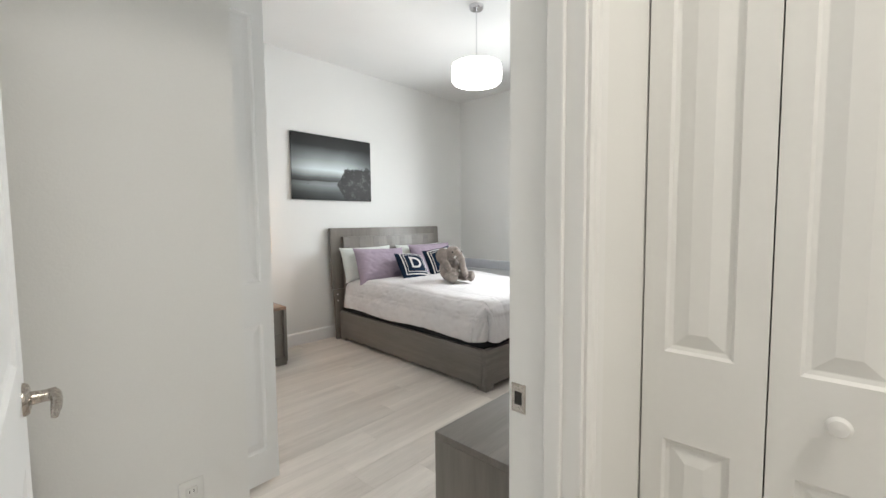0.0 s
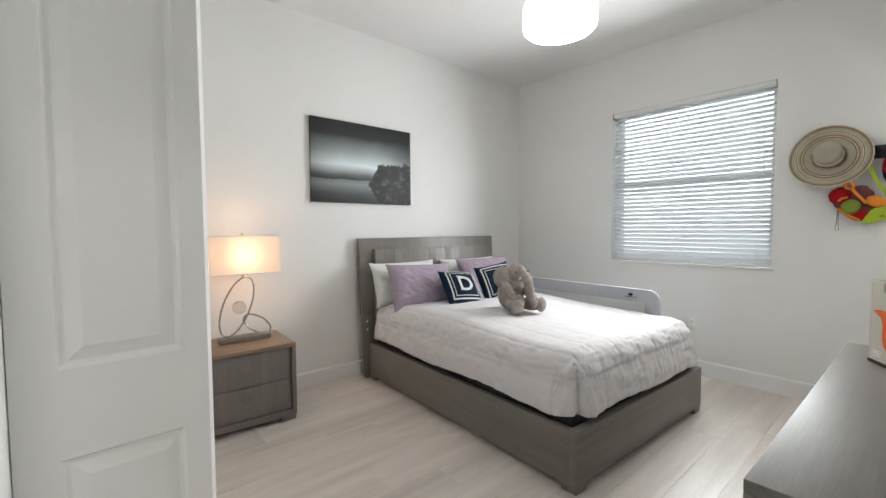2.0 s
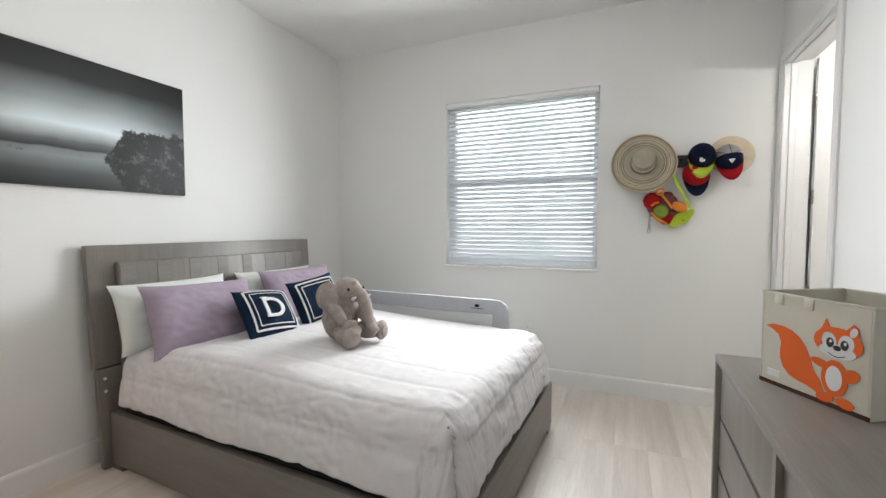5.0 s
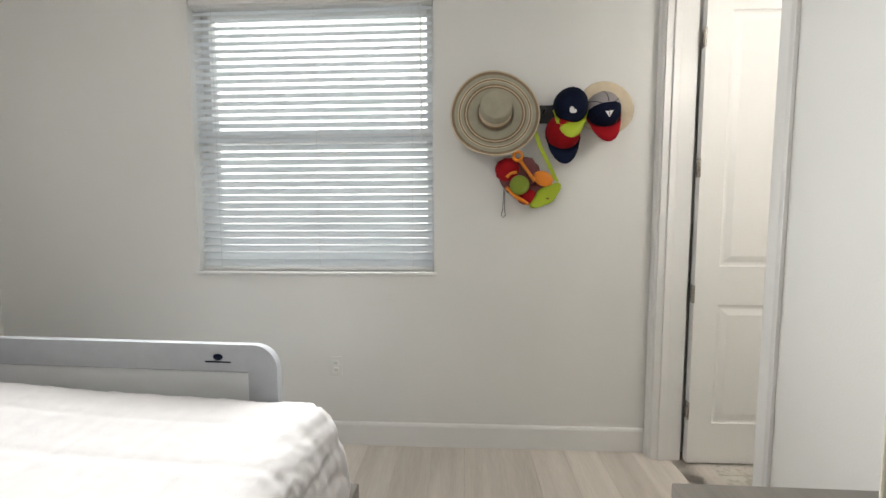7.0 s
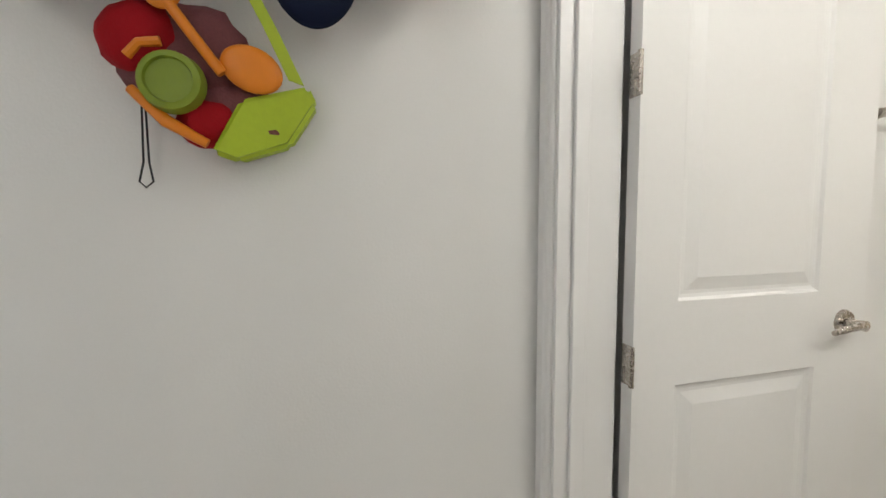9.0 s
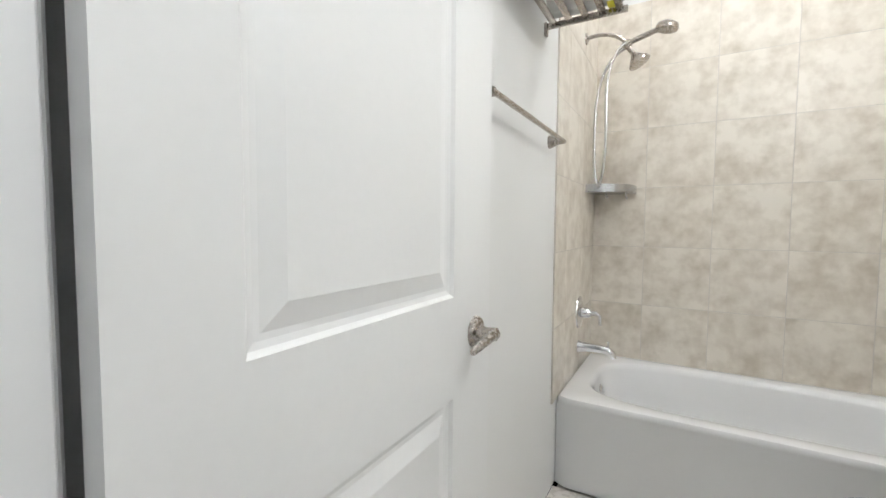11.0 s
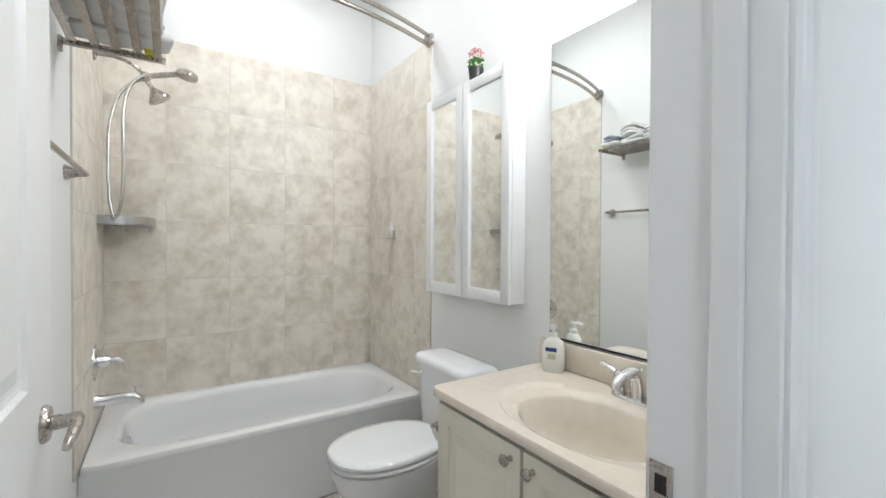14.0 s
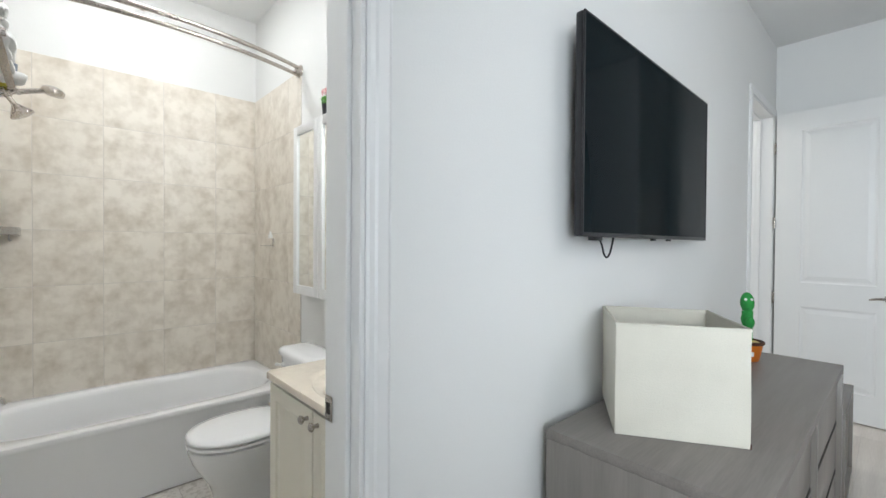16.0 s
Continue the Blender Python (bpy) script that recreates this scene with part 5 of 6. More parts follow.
MARK = [(-0.099 - 0.004 * math.cos(a * 0.785), 0.006 + 0.018 * math.cos(a * 0.785) * (1 + 0.2 * (a % 2)), -0.038 + 0.017 * math.sin(a * 0.785)) for a in range(8)]
WEDGE = [(-0.101, 0.02, -0.022), (-0.101, -0.02, -0.022), (-0.094, 0.0, -0.050)]
cap((XW - 0.03, 1.255, 1.725), 0, (RED, CAPNAVY, RED), "navy and red baseball cap hanging beneath another cap", 0.088)
cap((XW - 0.075, 1.23, 1.845), 3, (CAPNAVY, LIME, CAPNAVY), "navy baseball cap with a lime-green bill", 0.086, MARK)
cap((XW - 0.06, 1.065, 1.825), -6, (CAPGREY, RED, CAPNAVY), "grey, navy and red baseball cap on the wall", 0.086, WEDGE)


def toy_bag():
    b = thing("beach_toy_bag", (XW - 0.006, 1.435, 1.475), 0, "net bag of red, orange and lime beach toys", "toy bag")
    bm = bmesh.new()
    blob(bm, (-0.05, 0.10, 0.06), (0.045, 0.066, 0.062), None, 3, 0.1)
    blob(bm, (-0.05, 0.0, -0.075), (0.04, 0.055, 0.045), None, 3, 0.1)
    part("red_pail", bm, RED, b, "red plastic pail")
    bm = bmesh.new()
    blob(bm, (-0.040, 0.035, 0.03), (0.038, 0.105, 0.095), pose(0, 0, 0, -28, 0, 0), 3, 0.22)
    blob(bm, (-0.042, -0.035, -0.055), (0.034, 0.085, 0.062), pose(0, 0, 0, 12, 0, 0), 3, 0.2)
    part("net", bm, material("violet_net", (0.16, 0.045, 0.05), 0.8, vary=0.3, fine=200, bump=0.08), b, "dark red-violet netting")
    bm = bmesh.new()
    tube(bm, [(-0.09 + 0.0 * i, 0.055 + 0.022 * math.cos(2 * math.pi * i / 24), 0.125 + 0.022 * math.sin(2 * math.pi * i / 24)) for i in range(24)], 0.008, 8, cyclic=True)
    tube(bm, [(-0.09, 0.045, 0.105), (-0.095, 0.01, 0.055), (-0.09, -0.03, 0.0)], 0.009, 10)
    blob(bm, (-0.085, -0.075, 0.012), (0.014, 0.052, 0.038), pose(0, 0, 0, 25, 0, 0), 3)
    part("spade", bm, ORANGE, b, "orange plastic spade")
    bm = bmesh.new()
    tube(bm, [(-0.08, 0.11, -0.03), (-0.085, 0.06, -0.08), (-0.08, 0.0, -0.115)], [0.008, 0.011, 0.008], 10)
    tube(bm, [(-0.085, 0.11, 0.02), (-0.09, 0.09, 0.04), (-0.088, 0.06, 0.045)], 0.008, 8)
    part("rake", bm, ORANGE, b, "orange plastic rake")
    bm = bmesh.new()
    m = Matrix.Translation((-0.085, 0.045, -0.02)) @ Matrix.Rotation(radians(-90), 4, "Y")
    lathe(bm, ((0.0, 0.0), (0.05, 0.0), (0.046, 0.022), (0.036, 0.026), (0.034, 0.02), (0.0, 0.018)), 28, m, False)
    part("cup", bm, material("olive_plastic", (0.2, 0.27, 0.02), 0.5), b, "olive-green plastic cup")
    bm = bmesh.new()
    pts = [(-0.06, -0.165, 0.0), (-0.05, -0.18, -0.03), (-0.055, -0.13, -0.11), (-0.06, -0.04, -0.14), (-0.09, -0.005, -0.13), (-0.095, -0.055, -0.04)]
    lo = [bm.verts.new(p) for p in pts]
    hi = [bm.verts.new((p[0] + 0.045, p[1], p[2])) for p in pts]
    bm.faces.new(lo)
    bm.faces.new(hi[::-1])
    for i in range(6):
        bm.faces.new((lo[i], lo[(i + 1) % 6], hi[(i + 1) % 6], hi[i]))
    bmesh.ops.bevel(bm, geom=list(bm.edges), offset=0.008, segments=2, affect="EDGES")
    part("lime_pouch", bm, LIME, b, "lime-green pouch")
    bm = bmesh.new()
    a = [(-0.05, -0.02, 0.30), (-0.055, -0.06, 0.18), (-0.06, -0.105, 0.09), (-0.065, -0.145, 0.0)]
    rings(bm, [[(x - 0.003, y - 0.013, z - 0.004), (x - 0.003, y + 0.013, z + 0.004), (x, y + 0.013, z + 0.004), (x, y - 0.013, z - 0.004)] for x, y, z in a])
    part("strap", bm, LIME, b, "lime-green strap")
    bm = bmesh.new()
    tube(bm, [(-0.03, 0.11, 0.05), (-0.02, 0.118, -0.05), (-0.015, 0.122, -0.14), (-0.015, 0.13, -0.175), (-0.015, 0.12, -0.185), (-0.015, 0.108, -0.175), (-0.015, 0.113, -0.14), (-0.02, 0.112, -0.04)], 0.0018, 6)
    part("clip_cord", bm, BLACK, b, "black cord with a clip")


toy_bag()


# ---- bathroom ----
def super_loop(cx, cy, hx, hy, z, p, n=64):
    """A rounded rectangle; the larger p, the squarer."""
    pts = []
    for i in range(n):
        a = 2 * math.pi * (i + 0.5) / n
        c, s = math.cos(a), math.sin(a)
        k = (abs(c) ** p + abs(s) ** p) ** (-1 / p)
        pts.append((cx + hx * c * k, cy + hy * s * k, z))
    return pts


def bathtub():
    t = thing("bathtub", (3.88, -1.4975, 0), 0, "white enamelled built-in bathtub with a straight apron", "bathtub")
    hx, hy, h = 0.762, 0.393, 0.415
    bm = bmesh.new()
    spec = ((0, 0, hx + 0.0065, hy - 0.012, 0.0, 200), (0, 0, hx + 0.0065, hy - 0.012, h - 0.045, 200), (0, 0, hx - 0.002, hy - 0.004, h - 0.03, 60), (0, 0, hx - 0.002, hy - 0.001, h - 0.012, 60),
            (0, 0, hx - 0.006, hy - 0.006, h - 0.002, 50), (0, 0, hx - 0.014, hy - 0.014, h, 40), (-0.01, 0, hx - 0.075, hy - 0.075, h, 4.2), (-0.01, 0, hx - 0.088, hy - 0.086, h - 0.006, 4),
            (-0.01, 0, hx - 0.10, hy - 0.095, h - 0.03, 3.8), (0.0, 0, hx - 0.13, hy - 0.115, h - 0.16, 3.6), (0.02, 0, hx - 0.18, hy - 0.14, h - 0.30, 3.4),
            (0.03, 0, hx - 0.26, hy - 0.19, h - 0.345, 3.2), (0.04, 0, hx - 0.5, hy - 0.3, h - 0.355, 3), (0.04, 0, 0.01, 0.01, h - 0.357, 2))
    rings(bm, [super_loop(*s, n=96) for s in spec], True)
    part("tub_shell", bm, PORCELAIN, t)
    bm = bmesh.new()
    lathe(bm, ((0, 0), (0.034, 0), (0.034, 0.006), (0.026, 0.012), (0, 0.014)), 24, Matrix.Translation((0.634, -0.01, 0.325)) @ Matrix.Rotation(radians(-80), 4, "Y"), False)
    part("overflow_cover", bm, CHROME, t, "round chrome overflow cover")


bathtub()
ev = thing("tub_spout", (XW - 0.008, -1.545, 0.535), 0, "chrome tub spout on the tiled wall", "tub spout")
bm = bmesh.new()
tube(bm, [(0, 0, 0), (-0.03, 0, 0), (-0.10, 0, 0.002), (-0.15, 0, -0.003), (-0.172, 0, -0.02), (-0.176, 0, -0.04)], [0.034, 0.026, 0.022, 0.021, 0.019, 0.016], 18)
tube(bm, [(-0.15, 0, 0.015), (-0.15, 0, 0.036)], 0.005, 8)
blob(bm, (-0.15, 0, 0.04), (0.008, 0.008, 0.007), None, 2)
part("spout_body", bm, CHROME, ev)
vt = thing("shower_valve", (XW - 0.008, -1.55, 0.72), 0, "round chrome shower valve with a lever", "shower valve")
bm = bmesh.new()
mx = Matrix.Rotation(radians(-90), 4, "Y")
lathe(bm, ((0, 0), (0.088, 0), (0.086, 0.006), (0.06, 0.013), (0.03, 0.016), (0.027, 0.045), (0.02, 0.06), (0.0, 0.062)), 36, mx, False)
part("escutcheon", bm, CHROME, vt)
bm = bmesh.new()
tube(bm, [(-0.055, 0, 0), (-0.085, 0, 0.0), (-0.105, 0, -0.012), (-0.108, 0, -0.06)], [0.014, 0.013, 0.011, 0.008], 14)
part("lever", bm, CHROME, vt)


def shower():
    s = thing("hand_shower", (XW - 0.008, -1.55, 2.15), 0, "brushed nickel twin shower head with a hose", "shower head")
    bm = bmesh.new()
    lathe(bm, ((0, 0), (0.03, 0), (0.028, 0.006), (0.012, 0.012), (0, 0.012)), 24, mx, False)
    tube(bm, arc((0, 0, 0), (-0.12, -0.01, 0.03), (-0.19, -0.03, -0.045), 14), 0.0095, 12)
    part("shower_arm", bm, NICKEL, s)
    bm = bmesh.new()
    blob(bm, (-0.195, -0.03, -0.055), (0.024, 0.024, 0.026), None, 3)
    tube(bm, [(-0.195, -0.06, -0.055), (-0.195, 0.0, -0.055)], 0.013, 12)
    part("diverter", bm, NICKEL, s)
    bm = bmesh.new()
    tube(bm, [(-0.2, -0.03, -0.07), (-0.225, -0.03, -0.11)], 0.012, 12)
    m = Matrix.Translation((-0.222, -0.03, -0.105)) @ Matrix.Rotation(radians(180 + 32), 4, "Y")
    lathe(bm, ((0.012, 0.0), (0.025, 0.02), (0.045, 0.045), (0.052, 0.055), (0.052, 0.064), (0.04, 0.068), (0, 0.068)), 32, m, True)
    part("fixed_head", bm, NICKEL, s)
    bm = bmesh.new()
    tube(bm, [(-0.2, -0.03, -0.05), (-0.26, -0.035, -0.03), (-0.33, -0.04, -0.008), (-0.36, -0.04, 0.0)], [0.013, 0.014, 0.013, 0.016], 14)
    m = Matrix.Translation((-0.375, -0.04, 0.018)) @ Matrix.Rotation(radians(168), 4, "Y")
    lathe(bm, ((0.0, -0.002), (0.03, 0.0), (0.048, 0.012), (0.052, 0.028), (0.048, 0.038), (0, 0.04)), 32, m, False)
    part("hand_head", bm, NICKEL, s)
    bm = bmesh.new()
    pts = arc((-0.2, -0.055, -0.06), (-0.07, -0.06, -0.08), (-0.05, -0.04, -0.35), 18) + arc((-0.05, -0.04, -0.35), (-0.04, -0.03, -0.72), (-0.075, -0.02, -0.755), 16)[1:] \
        + arc((-0.075, -0.02, -0.755), (-0.115, -0.01, -0.72), (-0.108, 0.0, -0.35), 16)[1:] + arc((-0.108, 0.0, -0.35), (-0.10, 0.0, -0.1), (-0.195, -0.005, -0.055), 14)[1:]
    tube(bm, pts, 0.0075, 10)
    part("hose", bm, STEEL, s, "ribbed metal hose")


shower()


def corner_caddy():
    c = thing("corner_shelf", (XW - 0.008, BY + 0.008, 1.365), 0, "steel corner shower shelf with small hooks", "shower shelf")
    bm = bmesh.new()
    a, h = 0.235, 0.045
    k = 14
    arcp = [(-a * 0.98 * math.cos(math.pi / 2 * i / k) ** 0.8, a * 1.1 * math.sin(math.pi / 2 * i / k) ** 0.8) for i in range(k + 1)]
    rings(bm, [[(x, y, 0), (x, y, h), (x * 0.985, y * 0.985, h), (x * 0.985, y * 0.985, 0)] for x, y in arcp])
    part("front_band", bm, STEEL, c)
    bm = bmesh.new()
    pts = [(0, 0)] + arcp
    lo = [bm.verts.new((x, y, 0.002)) for x, y in pts]
    hi = [bm.verts.new((x, y, 0.005)) for x, y in pts]
    bm.faces.new(lo[::-1])
    bm.faces.new(hi)
    for i in range(len(pts)):
        j = (i + 1) % len(pts)
        bm.faces.new((lo[i], lo[j], hi[j], hi[i]))
    part("shelf_plate", bm, STEEL, c, smooth=False)
    for x, y in ((-0.10, 0.215), (-0.19, 0.13)):
        bm = bmesh.new()
        tube(bm, [(x, y, 0.005), (x, y + 0.004, -0.025), (x - 0.006, y + 0.012, -0.032), (x - 0.012, y + 0.018, -0.024)], 0.0035, 8)
        part("hook", bm, STEEL, c)


corner_caddy()
sd = thing("soap_holder", (BX + 0.009, -1.50, 1.31), 0, "small metal shower holder with a white bottle top", "soap holder")
part("plate", slab((0, -0.016, -0.006), (0.004, 0.016, 0.055), 0.001, 1), STEEL, sd)
part("ledge", slab((0.004, -0.05, 0.0), (0.075, 0.03, 0.004), 0.001, 1), STEEL, sd)
bm = bmesh.new()
lathe(bm, ((0, 0.055), (0.014, 0.055), (0.014, 0.08), (0.008, 0.088), (0.006, 0.105), (0, 0.106)), 18, Matrix.Translation((0.02, 0, 0)), False)
part("bottle_top", bm, WHITEP, sd, "white bottle top")


def curtain_rod():
    r = thing("curtain_rod", (0, 0, 0), 0, "brushed nickel double curved shower curtain rod", "curtain rod")
    for dy, dz, b in ((0.0, 0.018, 0.17), (-0.045, -0.018, 0.16)):
        bm = bmesh.new()
        pts = []
        for i in range(41):
            u = i / 40
            pts.append((BX + 0.012 + (XW - BX - 0.024) * u, -1.06 + dy * 0.5 + b * 4 * u * (1 - u) * 0.9, 2.43 + dz))
        tube(bm, pts, 0.0115, 12)
        part("rod", bm, NICKEL, r)
    for x, s in ((BX, 1), (XW, -1)):
        bm = bmesh.new()
        m = Matrix.Translation((x, -1.07, 2.43)) @ Matrix.Rotation(radians(90 * s), 4, "Y")
        lathe(bm, ((0, 0), (0.042, 0.0), (0.042, 0.006), (0.03, 0.02), (0.022, 0.032), (0, 0.034)), 28, m, False)
        part("wall_flange", bm, NICKEL, r)
    bm = bmesh.new()
    tube(bm, [(3.945, -0.918, 2.448), (3.965, -0.918, 2.448)], 0.0135, 12)
    part("joint_sleeve", bm, NICKEL, r)


curtain_rod()


def toilet():
    t = thing("toilet", (BX, -0.635, 0), 0, "white porcelain toilet with its lid closed", "toilet")
    bm = bmesh.new()
    spec = [(0.13 + 0.0 * z, 0, 0.088 + 0.006 * z, 0.185 + 0.015 * z, zz, 9) for z, zz in ((-1, 0.375), (0, 0.5), (1, 0.70))]
    rings(bm, [super_loop(*s) for s in spec], True)
    part("tank", bm, PORCELAIN, t)
    bm = bmesh.new()
    rings(bm, [super_loop(0.132, 0, 0.105 - d, 0.222 - d, z, 7) for d, z in ((0.012, 0.70), (0.0, 0.708), (0.0, 0.725), (0.006, 0.738), (0.02, 0.745), (0.05, 0.748))], True)
    part("tank_lid", bm, PORCELAIN, t)
    bm = bmesh.new()
    lathe(bm, ((0, 0), (0.012, 0), (0.012, 0.012), (0, 0.014)), 16, Matrix.Translation((0.222, -0.14, 0.655)) @ Matrix.Rotation(radians(90), 4, "Y"), False)
    tube(bm, [(0.236, -0.14, 0.655), (0.24, -0.165, 0.652), (0.238, -0.205, 0.645)], [0.007, 0.007, 0.009], 10)
    part("flush_lever", bm, WHITEP, t)
    bm = bmesh.new()
    spec = ((0.40, 0.20, 0.105, 0.0, 3), (0.40, 0.20, 0.105, 0.03, 3), (0.41, 0.185, 0.095, 0.08, 2.8), (0.43, 0.20, 0.115, 0.2, 2.5), (0.46, 0.235, 0.165, 0.31, 2.3), (0.465, 0.25, 0.18, 0.37, 2.2),
            (0.465, 0.252, 0.182, 0.39, 2.2), (0.465, 0.24, 0.17, 0.396, 2.2))
    rings(bm, [super_loop(cx, 0, hx, hy, z, p) for cx, hx, hy, z, p in spec], True)
    box(bm, (0.06, -0.1, 0.2), (0.32, 0.1, 0.375), 0.03, 3)
    part("bowl", bm, PORCELAIN, t)
    bm = bmesh.new()
    rings(bm, [super_loop(0.468, 0, 0.25 - d, 0.185 - d, z, 2.25) for d, z in ((0.01, 0.399), (0.0, 0.403), (0.0, 0.413), (0.006, 0.418))], True)
    part("seat", bm, PORCELAIN, t)
    bm = bmesh.new()
    rings(bm, [super_loop(0.468, 0, 0.252 - d, 0.187 - d, z, 2.25) for d, z in ((0.006, 0.4215), (0.0, 0.426), (0.0, 0.436), (0.008, 0.445), (0.04, 0.451), (0.12, 0.455), (0.18, 0.456))], True)
    part("lid", bm, PORCELAIN, t)
    for y in (-0.075, 0.075):
        part("seat_hinge", slab((0.215, y - 0.025, 0.397), (0.255, y + 0.025, 0.43), 0.006), PORCELAIN, t)


toilet()


PALELABEL = material("pale_label_print", (0.50, 0.53, 0.38), 0.5, vary=0.2, scale=60)
AMBERSOAP = material("yellow_liquid_soap", (0.72, 0.55, 0.14), 0.12, vary=0.04)
AMBERSOAP.node_tree.nodes["Principled BSDF"].inputs["Transmission Weight"].default_value = 0.5
YELLOWP = material("yellow_label_paper", (0.75, 0.52, 0.03), 0.5, vary=0.1, scale=40)


def vanity():
    y0, y1, x1, top = -0.205, YB - 0.004, 3.638, 0.812
    v = thing("vanity_cabinet", (BX, 0, 0), 0, "cream painted vanity cabinet with panelled doors", "vanity cabinet")
    d = x1 - BX - 0.03
    for y in (y0 + 0.015, y1 - 0.02):
        part("side_panel", slab((0.003, y, 0.0), (d, y + 0.018, top - 0.028), 0.002), CREAM, v)
    part("toe_kick", slab((0.05, y0 + 0.033, 0.0), (d - 0.07, y1 - 0.02, 0.09)), CREAM, v)
    part("face_frame", slab((d - 0.02, y0 + 0.033, 0.09), (d, y1 - 0.02, top - 0.028), 0.002), CREAM, v)
    n = 2
    w = (y1 - y0 - 0.06) / n
    for i in range(n):
        dr = panel_door("cabinet_door", w - 0.012, top - 0.028 - 0.12, 0.018, CREAM, v, [(0.055, 0.055, w - 0.067, top - 0.028 - 0.175)], groove=0.014, depth=0.006)
        dr.matrix_basis = pose(d + 0.02, y0 + 0.036 + i * w, 0.105, 0, 0, 90)
        for yy in ([w - 0.045] if i == 0 else [0.033]):
            bm = bmesh.new()
            lathe(bm, ((0, 0), (0.008, 0), (0.006, 0.012), (0.014, 0.02), (0.0155, 0.026), (0.011, 0.031), (0, 0.032)), 20,
                  Matrix.Translation((yy, 0.0, top - 0.028 - 0.155)) @ Matrix.Rotation(radians(90), 4, "X"), False)
            part("knob", bm, NICKEL, dr, "round nickel knob")
    c = thing("bathroom_countertop", (BX, 0, top), 0, "beige cultured marble top with a moulded oval sink", "countertop")
    cx, cy, hx, hy = (x1 - BX) / 2, (y0 + y1) / 2, (x1 - BX) / 2, (y1 - y0) / 2
    sx, sy = 0.305, 0.25
    bm = bmesh.new()
    spec = [(cx, cy, hx - 0.004, hy, -0.028, 90), (cx, cy, hx, hy, -0.024, 90), (cx, cy, hx, hy, -0.005, 90), (cx, cy, hx - 0.004, hy - 0.003, 0.0, 80), (cx * 0.4 + sx * 0.6, cy * 0.4 + sy * 0.6, 0.20, 0.305, 0.0, 2.6),
            (sx - 0.005, sy, 0.190, 0.290, 0.0, 2.2), (sx - 0.005, sy, 0.186, 0.285, -0.004, 2.2), (sx - 0.003, sy, 0.180, 0.277, -0.005, 2.2), (sx, sy, 0.166, 0.216, -0.008, 2.1), (sx, sy, 0.157, 0.206, -0.018, 2.1), (sx - 0.005, sy, 0.138, 0.188, -0.09, 2.1),
            (sx - 0.02, sy, 0.105, 0.14, -0.152, 2.1), (sx - 0.045, sy - 0.01, 0.055, 0.07, -0.178, 2), (sx - 0.06, sy - 0.015, 0.02, 0.02, -0.184, 2)]
    vl = rings(bm, [super_loop(*s, n=120) for s in spec], False)
    bm.faces.new(vl[-1])
    part("top_slab", bm, MARBLE, c)
    bm = bmesh.new()
    box(bm, (0.002, y0 + 0.002, 0.002), (0.021, y1 - 0.002, 0.1), 0.004)
    part("backsplash", bm, MARBLE, c)
    bm = bmesh.new()
    lathe(bm, ((0, 0), (0.019, 0), (0.017, 0.003), (0, 0.003)), 20, Matrix.Translation((sx - 0.06, sy - 0.015, -0.1835)), False)
    part("drain", bm, CHROME, c)
    f = thing("sink_faucet", (BX + 0.075, 0.243, top), 0, "chrome two-handle bathroom faucet", "faucet")
    bm = bmesh.new()
    rings(bm, [super_loop(0, 0, 0.028 - k, 0.085 - k, z, 2.6) for k, z in ((0, 0), (0, 0.006), (0.004, 0.011))], True)
    part("base_plate", bm, CHROME, f)
    bm = bmesh.new()
    tube(bm, arc((0, 0, 0.01), (0.0, 0, 0.105), (0.05, 0, 0.09), 10) + arc((0.05, 0, 0.09), (0.10, 0, 0.085), (0.112, 0, 0.055), 8)[1:], [0.021 - 0.0004 * i for i in range(19)], 18)
    tube(bm, [(-0.018, 0, 0.02), (-0.018, 0, 0.085)], 0.003, 8)
    blob(bm, (-0.018, 0, 0.09), (0.006, 0.006, 0.006), None, 2)
    part("spout", bm, CHROME, f)
    for s in (-1, 1):
        bm = bmesh.new()
        lathe(bm, ((0.024, 0.008), (0.023, 0.03), (0.015, 0.05), (0.017, 0.064), (0.012, 0.077), (0, 0.08)), 24, Matrix.Translation((0, s * 0.062, 0)), False)
        tube(bm, [(0, s * 0.062, 0.06), (0.003, s * 0.08, 0.072), (0.004, s * 0.108, 0.082), (0.004, s * 0.124, 0.084)], [0.007, 0.008, 0.0085, 0.006], 12)
        part("handle", bm, CHROME, f)
    p = thing("soap_dispenser", (BX + 0.062, -0.095, top), 118, "white pump soap bottle with a blue label", "soap dispenser")
    bm = bmesh.new()
    rings(bm, [super_loop(0, 0, a, b, z, 2.6, 32) for a, b, z in ((0.036, 0.024, 0), (0.04, 0.027, 0.006), (0.041, 0.028, 0.06), (0.04, 0.027, 0.09), (0.033, 0.024, 0.112), (0.02, 0.018, 0.125), (0.013, 0.013, 0.128))], True)
    part("bottle", bm, SOAPM, p)
    bm = bmesh.new()
    lathe(bm, ((0.014, 0.126), (0.014, 0.142), (0.006, 0.144), (0.005, 0.16), (0.012, 0.162), (0.012, 0.17), (0, 0.171)), 18, None, False)
    tube(bm, [(0, 0, 0.166), (0.0, -0.02, 0.167), (0.0, -0.036, 0.16)], [0.006, 0.006, 0.004], 8)
    part("pump", bm, WHITEP, p)
